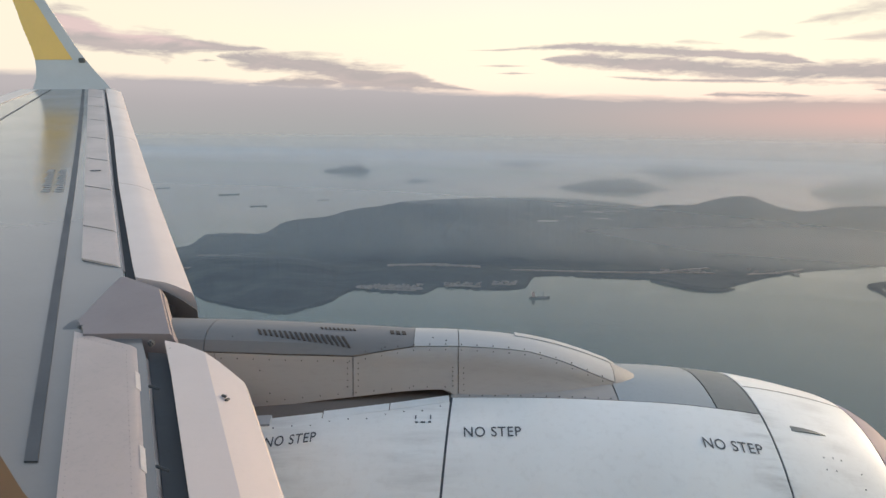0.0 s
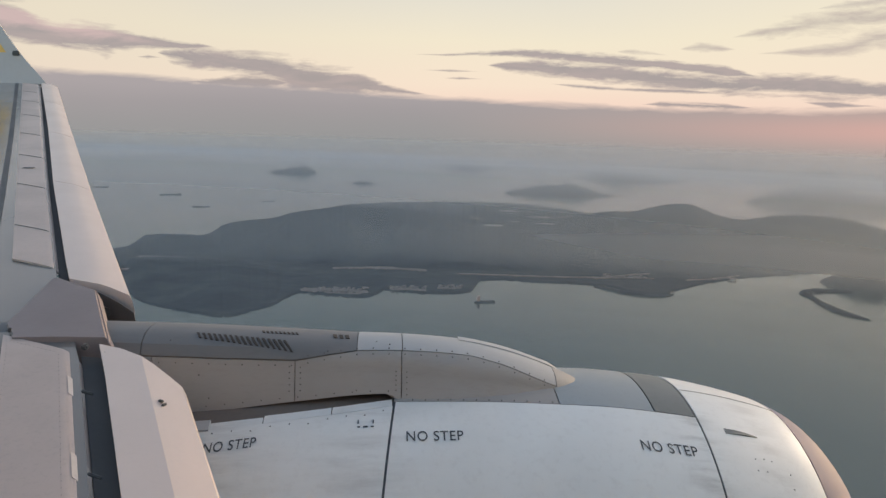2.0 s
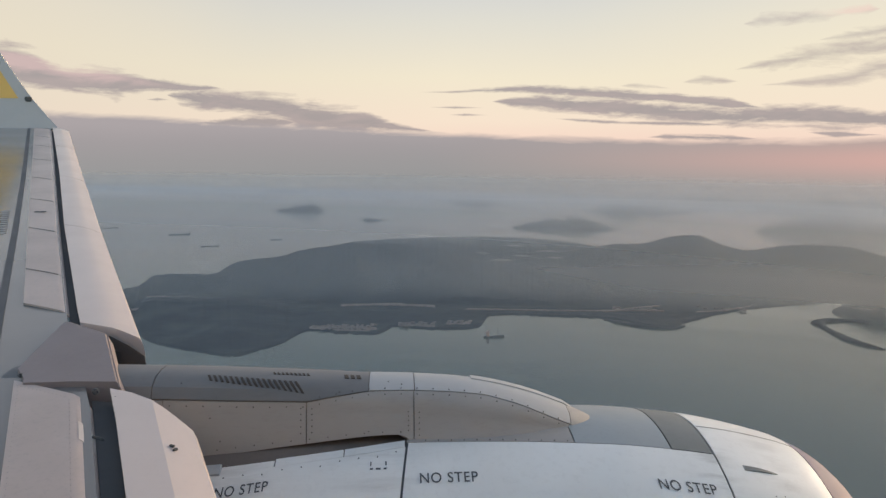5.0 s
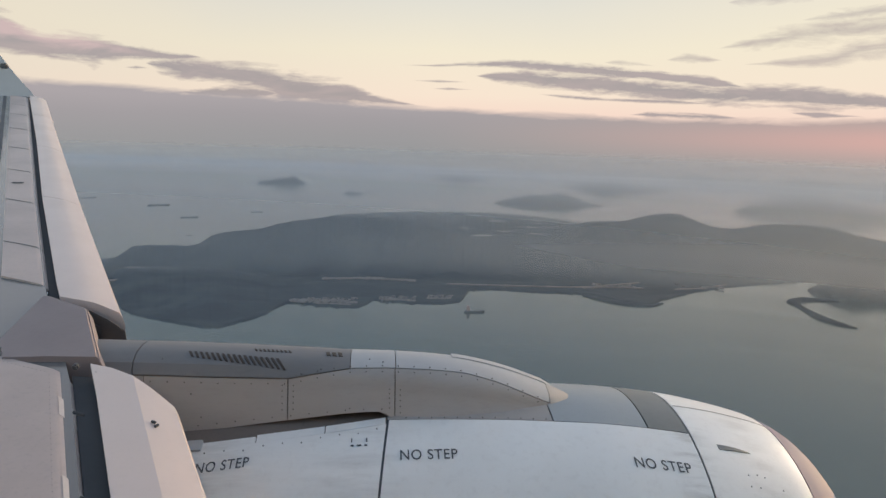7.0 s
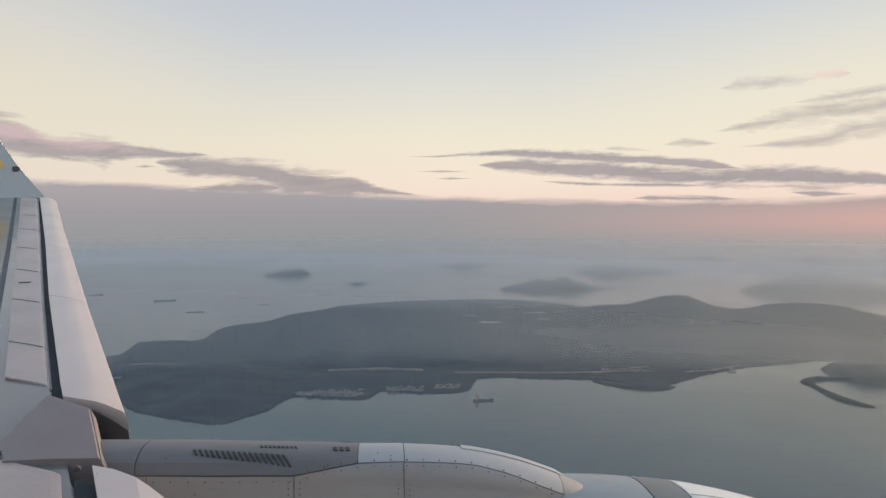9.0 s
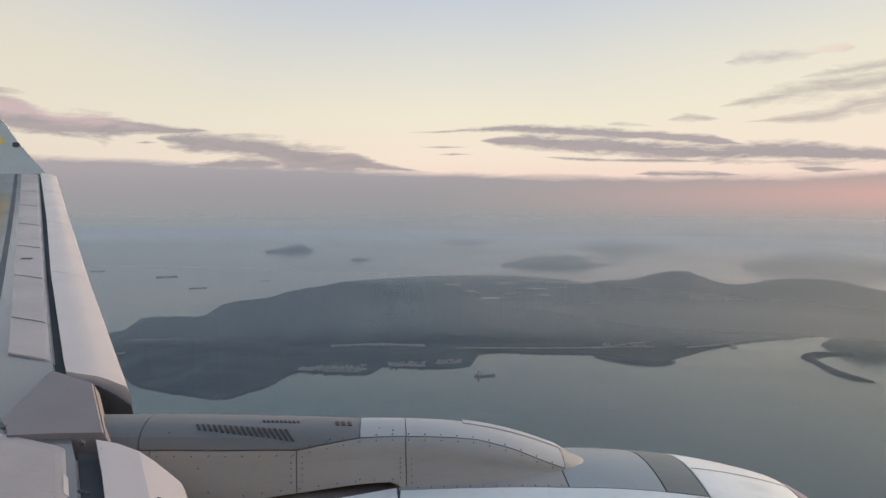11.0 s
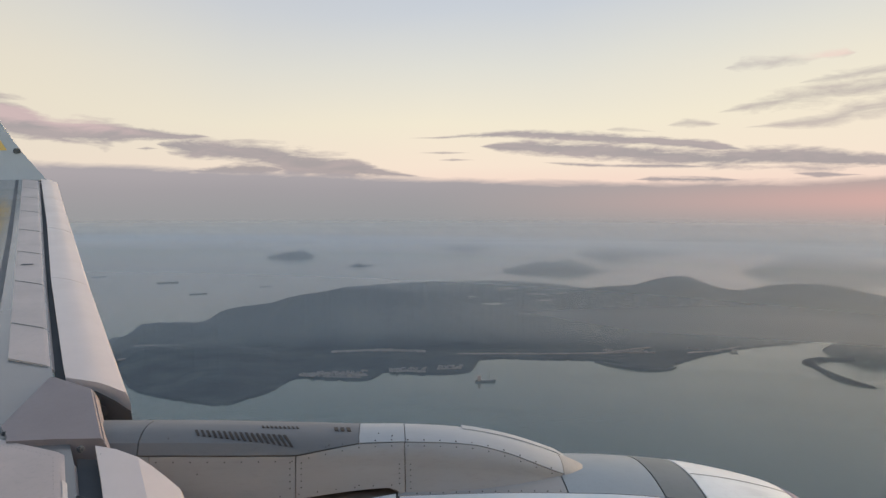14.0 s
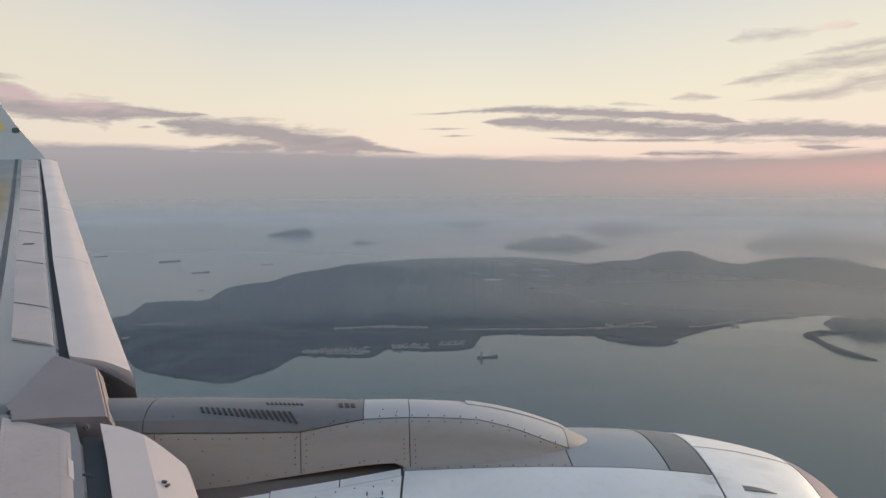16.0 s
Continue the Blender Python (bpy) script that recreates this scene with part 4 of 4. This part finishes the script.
def ridge_plate():
    """Low pale ridge on the far side of the pylon crest."""
    rows = []
    for i in range(13):
        x = 0.40 + 0.56 * i / 12
        z = crest(x) + (0.004 if i < 12 else -0.006)
        rows.append([(x, AY + 0.02, z - 0.03), (x, AY + 0.03, z), (x, AY + 0.10, z - 0.002), (x, AY + 0.12, z - 0.05)])
    return loft(rows)


engine_part("crest_ridge", ridge_plate(), PYLON_PALE, "", pylon)


for k in range(17):
    f = k / 16
    x0 = -0.985 + (-0.535 + 0.985) * f
    s0, s1 = 0.115 + 0.06 * f, 0.20 + 0.135 * f
    engine_part("louvre", shell(lambda u, v, x0=x0, s0=s0, s1=s1, f=f: pylon_at(x0 + (0.022 + 0.022 * f) * v + 0.013 * u, s0 + (s1 - s0) * v, 0.002),
                                0, 1, 0, 1, 1, 4, 0.006), SLIT, "", pylon)
for k in range(9):
    x0 = -0.66 + 0.022 * k
    engine_part("louvre", shell(lambda u, v, x0=x0: pylon_at(x0 + 0.010 * u + 0.01 * v, 0.02 + 0.035 * v, 0.002), 0, 1, 0, 1, 1, 2, 0.004), SLIT, "", pylon)
for k in range(3):
    x0 = -0.285 + 0.032 * k
    engine_part("vent_hole", shell(lambda u, v, x0=x0: pylon_at(x0 + 0.02 * u + 0.008 * v, 0.02 + 0.065 * v, 0.003), 0, 1, 0, 1, 1, 2, 0.004), SLIT, "", pylon)


def dots(places, size, bm=None):
    bm = bm or bmesh.new()
    for p, n in places:
        q = n.to_track_quat("Z", "Y").to_matrix().to_4x4()
        bmesh.ops.create_cone(bm, cap_ends=True, segments=8, radius1=size, radius2=size * 0.7, depth=0.004, matrix=Matrix.Translation(p) @ q)
    return bm


def pylon_spot(x, s):
    p = pylon_at(x, s, 0.001)
    e = 1e-3
    n = (pylon_at(x, s + e) - pylon_at(x, s - e)).cross(pylon_at(x + e, s) - pylon_at(x - e, s)).normalized()
    return p, (n if n.y < 0.2 else -n)


spots = []
for i in range(25):
    x = -1.15 + 2.0 * i / 24
    spots.append(pylon_spot(x, seam(x) + 0.05))
    if x > -0.4:
        spots.append(pylon_spot(x, seam(x) - 0.035))
for i in range(22):
    x = -1.1 + 1.95 * i / 21
    spots.append(pylon_spot(x, 0.93))
for x0 in (-0.466, 0.082):
    for s in (0.5, 0.58, 0.66, 0.75, 0.84):
        spots += [pylon_spot(x0 - 0.028, s), pylon_spot(x0 + 0.028, s)]
for i in range(12):
    x = 0.14 + 0.066 * i
    p = skin(x, cowl_top(x) - 0.9, 0.0)
    spots.append((p, Vector((0, p.y - AY, p.z - AZ)).normalized()))
for x, s in ((-0.95, 0.62), (-0.9, 0.85), (-0.15, 0.9), (-1.1, 0.25), (-0.3, 0.3), (-0.05, 0.12), (0.02, 0.16)):
    spots.append(pylon_spot(x, s))
tagged(engine_part("fasteners", dots(spots, 0.0042), RIVET, "small dark panel fasteners", pylon), kind="stuff")
spots = []
for i in range(11):
    x = -0.93 + 0.092 * i
    p = skin(x, aft_top(x) + (4.3 if i % 3 else 5.0), 0.001)
    spots.append((p, Vector((0, p.y - AY, p.z - AZ)).normalized()))
tagged(engine_part("fasteners", dots(spots, 0.004), RIVET, "small dark cowl fasteners"), kind="stuff")


spots = [(Vector(edge_at(1.9 + 0.04 * i, v, 0.0005)), Vector((0, -0.15, 1))) for i in range(48) for v in (0.06, 0.70)]
spots += [(Vector(edge_at(3.80, 0.05 + 0.05 * i, 0.0005)), Vector((0, -0.15, 1))) for i in range(13)]
tagged(wing_part("fasteners", dots(spots, 0.0022), RIVET_PALE, "rows of flush rivets"), kind="stuff")


def lettering(words, x, deg, width, height, tilt, parent):
    """Words laid on the nacelle skin, read from the fuselage."""
    curve = bpy.data.curves.new("words", "FONT")
    curve.body = words
    curve.space_character = 1.1
    curve.offset = 0.006
    holder = bpy.data.objects.new("words", curve)
    me = bpy.data.meshes.new_from_object(holder)
    xs = [v.co.x for v in me.vertices]
    ys = [v.co.y for v in me.vertices]
    bm = bmesh.new()
    bm.from_mesh(me)
    bpy.data.objects.remove(holder)
    bpy.data.meshes.remove(me)
    bpy.data.curves.remove(curve)
    bmesh.ops.subdivide_edges(bm, edges=[e for e in bm.edges if e.calc_length() > 0.3], cuts=2)
    span, tall = max(xs) - min(xs), max(ys) - min(ys)
    left, glyphs = set(bm.verts), []
    while left:
        stack, glyph = [left.pop()], set()
        while stack:
            v = stack.pop()
            glyph.add(v)
            for edge in v.link_edges:
                other = edge.other_vert(v)
                if other in left:
                    left.discard(other)
                    stack.append(other)
        glyphs.append(glyph)
    glyphs.sort(key=lambda g: min(v.co.x for v in g))
    for glyph, char in zip(glyphs, words.replace(" ", "")):
        piece = bmesh.new()
        made = {}
        for v in glyph:
            u, w = (v.co.x - min(xs)) / span, (v.co.y - min(ys)) / tall
            made[v] = piece.verts.new(skin(x + width * u, deg + tilt * u - math.degrees(height * w / 1.17), 0.0025))
        for face in bm.faces:
            if face.verts[0] in glyph:
                piece.faces.new([made[v] for v in face.verts])
        engine_part("letter", piece, LETTER, "black capital letter " + char, parent)
    bm.free()


bpy.context.view_layer.update()
lettering("NO STEP", 0.104, 27.6, 0.278, 0.062, 0.0, fan_cowl)
lettering("NO STEP", 1.255, 30.25, 0.285, 0.062, 1.2, fan_cowl)
lettering("NO STEP", -0.862, 29.35, 0.245, 0.062, -1.3, engine)
for x0, x1, d0, d1 in ((-0.136, -0.130, 20.4, 21.6), (-0.062, -0.056, 20.4, 21.6), (-0.136, -0.122, 22.5, 22.9), (-0.108, -0.085, 22.5, 22.9), (-0.070, -0.056, 22.5, 22.9)):
    engine_part("bracket_mark", shell(lambda x, d: skin(x, d, 0.003), x0, x1, d0, d1, 1, 1, 0.003), LETTER)
engine_part("drain_scoop", shell(lambda x, d: skin(x, d, 0.007 * math.sin(math.pi * min(1, max(0, (x - 1.745) / 0.18)))), 1.745, 1.925, lambda x: 20.6 + 7.5 * (x - 1.745), lambda x: 22.5 - 1.2 * (x - 1.745), 8, 3, 0.006), BAND, "small grey vent on the inlet", inlet)
engine_part("inlet_seam", shell(lambda x, d: skin(x, d, 0.0015), 1.632, 2.19, lambda x: 2.75 - 2.2 * min(1, (x - 1.63) / 0.25) * 0.4, lambda x: 3.05 - 2.2 * min(1, (x - 1.63) / 0.25) * 0.4, 12, 1, 0.002), JOINT, "", inlet)
spots = []
for x, d in ((1.85, 30.2), (1.90, 29.9), (1.94, 30.3), (1.84, 33.7), (1.89, 33.8), (2.02, 33.8), (2.01, 38.2)):
    p = skin(x, d, 0.0005)
    spots.append((p, Vector((0, p.y - AY, p.z - AZ)).normalized()))
tagged(engine_part("fasteners", dots(spots, 0.004), BAND, "small inlet fasteners", inlet), kind="stuff")
engine_part("ring_joint", shell(lambda x, d: skin(x, d, -0.006), 1.610, 1.627, -180, 180, 2, 72, 0.006), SEAL, "dark joint")
engine_part("ring_joint", shell(lambda x, d: skin(x + lean(d), d, -0.006), 0.022, 0.038, 13, 175, 2, 40, 0.006), SEAL, "dark joint")


# ---- cabin wall and window ----
def window_frame():
    """Inner window surround: a rounded opening in the cabin wall."""
    def outline(grow, y):
        pts, r = [], 0.07 + grow * 0.5
        for cx, cz, a0 in ((1, 1, 0), (-1, 1, 90), (-1, -1, 180), (1, -1, 270)):
            for k in range(13):
                a = radians(a0 + 7.5 * k)
                pts.append((0.0432 + cx * (0.14 + grow - r) + r * math.cos(a), y, 0.0538 + cz * (0.1685 + grow - r) + r * math.sin(a)))
        return pts
    return loft([outline(0.12, 0.125), outline(0.03, 0.125), outline(0.006, 0.132), outline(0.0, 0.15), outline(0.008, 0.160), outline(0.05, 0.175), outline(0.14, 0.18)], caps=False)


frame_ob = part("window_frame", window_frame(), TRIM)
tagged(frame_ob, "brown-grey rounded cabin window surround", "window frame", kind="structure")


def hull():
    """Plain round fuselage about the cabin, with the window's opening through it."""
    bm = bmesh.new()
    R, cy, cz = 1.98, -1.77, 0.06
    xs = [-7, -4, -2, -1, -0.22, 0.29, 1, 2, 4, 6]
    lo, hi = math.degrees(math.asin((-0.21 - cz) / R)), math.degrees(math.asin((0.33 - cz) / R))
    angles = [lo, lo + (hi - lo) / 2, hi] + [hi + (360 - hi + lo) * k / 46 for k in range(1, 46)]
    grids = []
    for r in (R, R - 0.05):
        grids.append([[bm.verts.new((x, cy + r * math.cos(radians(a)), cz + r * math.sin(radians(a)))) for a in angles] for x in xs])
    n = len(angles)
    hole = [(xs.index(-0.22), 0), (xs.index(-0.22), 1)]
    for i in range(len(xs) - 1):
        for k in range(n):
            if (i, k) in hole:
                continue
            l = (k + 1) % n
            bm.faces.new((grids[0][i][k], grids[0][i + 1][k], grids[0][i + 1][l], grids[0][i][l]))
            bm.faces.new((grids[1][i][k], grids[1][i][l], grids[1][i + 1][l], grids[1][i + 1][k]))
    i = hole[0][0]
    rim = [(i, 0), (i, 1), (i, 2), (i + 1, 2), (i + 1, 1), (i + 1, 0)]
    for a, b in zip(rim, rim[1:] + rim[:1]):
        bm.faces.new((grids[0][a[0]][a[1]], grids[0][b[0]][b[1]], grids[1][b[0]][b[1]], grids[1][a[0]][a[1]]))
    for grid in grids:
        bm.faces.new(grid[0])
        bm.faces.new(list(reversed(grid[-1])))
    bmesh.ops.recalc_face_normals(bm, faces=bm.faces)
    return bm


tagged(part("wall_fuselage", hull(), HULL), "white round fuselage around the cabin window", "wall", kind="structure")

# ---- shore and ships ----
def ribbon(name, stops, width, material, label, category, lift=2.6, n=60):
    """A ragged strip of ground through (azimuth, elevation), width metres deep."""
    bm = bmesh.new()
    rows = []
    for i in range(n + 1):
        az = stops[0][0] + (stops[-1][0] - stops[0][0]) * i / n
        el = spline(az, [p[0] for p in stops], [p[1] for p in stops])
        w = width * (0.55 + 0.9 * abs(noise.noise((az * 1.9, width, 2)))) * (0.1 if i in (0, n) else 1)
        r = reach(el) + width * 0.3 * noise.noise((az * 2.6, width, 7))
        rows.append([bm.verts.new(polar(az, r + k * w, SEA + lift + dz)) for k, dz in ((-0.5, -1.5), (-0.5, 0), (0.5, 0), (0.5, -1.5))])
    for a, b in zip(rows, rows[1:]):
        for k in range(3):
            bm.faces.new((a[k], b[k], b[k + 1], a[k + 1]))
    return tagged(part(name, bm, material), label, category, kind="structure")


ribbon("road", [(5.2, -11.05), (11.95, -11.02), (16.0, -10.85), (18.0, -10.55), (19.5, -10.35)], 9, PALE, "pale coast road along the island shore", "road")
ribbon("road", [(15.4, -10.98), (17.4, -10.8), (19.8, -10.72)], 6, PALE, "pale lower coast road by the point", "road", 3.0)
ribbon("clearing", [(-4.2, -10.72), (-0.5, -10.7), (2.9, -10.86)], 17, PALE, "pale cleared strip below the hill", "clearing")
ribbon("track", [(-19.0, -9.45), (-16.5, -9.62), (-14.6, -9.72)], 12, PALE, "pale track across the wooded point", "track")
ribbon("clearing", [(-19.0, -10.55), (-17.4, -10.5)], 12, PALE, "pale opening by the shore", "clearing", 6)
ribbon("quay", [(-6.6, -12.28), (-4.4, -12.3), (-1.5, -12.5)], 20, PALE, "pale quay and yards on the shore", "quay", 2.2)
ribbon("quay", [(-4.9, -12.48), (-2.0, -12.62)], 8, PALE, "narrow pale pier beside the yards", "quay", 1.8)
ribbon("quay", [(0.1, -12.2), (2.9, -12.33)], 12, PALE, "pale quay with sheds on the shore", "quay", 2.2)
ribbon("quay", [(3.7, -12.15), (5.6, -12.1)], 10, PALE, "pale jetty and sheds on the shore", "quay", 2.2)
ribbon("beach", [(22.0, -10.6), (23.6, -10.4), (25.6, -9.98)], 9, PALE, "pale sandy shore", "beach", 1.9)


def patch(az0, az1, el, deep, label):
    """Open ground among the woods of the island."""
    bm = bmesh.new()
    rows = []
    for i in range(13):
        az = az0 + (az1 - az0) * i / 12
        cut = Slice(az)
        k = deep * math.sin(math.pi * (i + 0.3) / 12.6) ** 0.5
        row = []
        for v in (-0.5, -0.17, 0.17, 0.5):
            r = reach(el) + k * v + 6 * noise.noise((az * 3, v, 1))
            row.append(bm.verts.new(polar(az, r, SEA + cut.height(r) + 0.8)))
        rows.append(row)
    for a, b in zip(rows, rows[1:]):
        for k in range(3):
            bm.faces.new((a[k], b[k], b[k + 1], a[k + 1]))
    return tagged(part("field", bm, FIELD), label, "field", kind="structure")


for az0, az1, el, deep in ((7.0, 8.6, -7.42, 26), (8.9, 9.9, -7.1, 20), (6.0, 7.0, -6.95, 16), (10.4, 12.0, -6.8, 20), (11.2, 12.4, -7.25, 14), (4.4, 5.6, -6.5, 16), (8.2, 9.6, -6.4, 22), (12.6, 13.6, -6.75, 14)):
    patch(az0, az1, el, deep, "pale open field among wooded hills")


def house(sx, sy, sz):
    bm = bmesh.new()
    pts = [(-1, -1, 0), (1, -1, 0), (1, 1, 0), (-1, 1, 0), (-1, -1, 1), (1, -1, 1), (1, 1, 1), (-1, 1, 1), (-1, 0, 1.5), (1, 0, 1.5)]
    v = [bm.verts.new((x * sx / 2, y * sy / 2, z * sz)) for x, y, z in pts]
    for f in ((0, 1, 5, 4), (1, 2, 6, 9, 5), (2, 3, 7, 6), (3, 0, 4, 8, 7), (4, 5, 9, 8), (6, 7, 8, 9)):
        bm.faces.new([v[i] for i in f])
    bmesh.ops.recalc_face_normals(bm, faces=bm.faces)
    return bm


pick = random.Random(4)
first = None
for k in range(140):
    az, el = pick.choice(((pick.uniform(-6.3, -1.6), -12.36), (pick.uniform(-6.3, -1.6), -12.36), (pick.uniform(0.2, 2.9), -12.24), (pick.uniform(3.7, 5.6), -12.1), (pick.uniform(22, 25.4), -10.35), (pick.uniform(16, 19.4), -10.7)))
    place = Matrix.Translation(polar(az, reach(el) + pick.uniform(-9, 14), SEA + 1.6)) @ Matrix.Rotation(radians(pick.uniform(0, 180)), 4, "Z") @ Matrix.Scale(pick.uniform(0.45, 1.1), 4)
    if first is None:
        first = tagged(part("shore_house", house(5, 3.2, 1.3), ROOFS, smooth=False), "pale shed in the shore village", "house", group="shore village")
        first.matrix_world = place
    else:
        ob = first.copy()
        scene.collection.objects.link(ob)
        ob.matrix_world = place


def ship(az, el, length, turn, label, tall=1.0):
    base = thing("ship", label, "ship", group="ships at anchor")
    base.matrix_world = Matrix.Translation(polar(az, reach(el), SEA)) @ Matrix.Rotation(radians(-az + turn), 4, "Z")
    L, B = length, length * 0.16
    rows = []
    for i in range(9):
        x = -L / 2 + L * i / 8
        w = B / 2 * (1 - max(0, (i - 5) / 3) ** 2 * 0.92) * (0.8 if i == 0 else 1)
        d = L * (0.07 if tall > 1 else 0.045) * (1.25 if i > 6 else 1)
        rows.append([(x, -w, d), (x, -w * 0.75, -0.4), (x, w * 0.75, -0.4), (x, w, d)])
    pieces = [("hull", loft(rows), SHIP)]
    if tall > 1:        # barges carry no house or mast
        pieces.append(("deckhouse", box(L * 0.13, B * 0.8, L * 0.13 * tall, Matrix.Translation((-L * 0.3, 0, L * (0.07 + 0.062 * tall))), L * 0.008), SHIP_PALE))
        pieces.append(("mast", loft([[(L * 0.2 + r * math.cos(a), r * math.sin(a), z) for a in (0, 1.57, 3.14, 4.71)] for r, z in ((L * 0.012, L * 0.06), (L * 0.006, L * 0.06 + L * 0.22 * tall))]), SHIP))
    for name, bm, m in pieces:
        ob = part(name, bm, m, None, smooth=False)
        ob.parent = base
    return base


ship(7.36, -13.0, 24, 12, "dark cargo ship with tall deckhouse and mast", 1.8)
for az, el, length, turn in ((-15.57, -5.19, 56, 4), (-13.54, -6.07, 40, -6), (-8.86, -5.71, 30, 8), (-13.63, -7.34, 12, 0), (-10.2, -5.2, 18, 10), (19.2, -4.75, 30, 2), (-20, -4.6, 40, 0)):
    ship(az, el, length, turn, "low dark barge lying on the hazy sea", 0.6)
ship(6.44, -11.9, 5, 60, "small white boat by the shore", 2.5)


def bridge():
    base = thing("bridge", "long low grey bridge between two islands", "bridge")
    base.matrix_world = Matrix.Translation(polar(-20.0, reach(-9.42), SEA))
    a, b = polar(-18.9, reach(-9.5), 0), polar(-36, reach(-9.2), 0)
    o = polar(-20.0, reach(-9.42), 0)
    d = (b - a)
    m = Matrix.Translation((a + b) / 2 - o + Vector((0, 0, 6))) @ Matrix.Rotation(math.atan2(d.y, d.x), 4, "Z")
    part("deck", box(d.length, 4, 1.4, m), PALE, None, smooth=False).parent = base
    for k in range(15):
        p = a + d * (k + 0.5) / 15 - o
        part("pier", box(2, 3, 7, Matrix.Translation(p + Vector((0, 0, 2.6)))), PALE, None, smooth=False).parent = base


bridge()
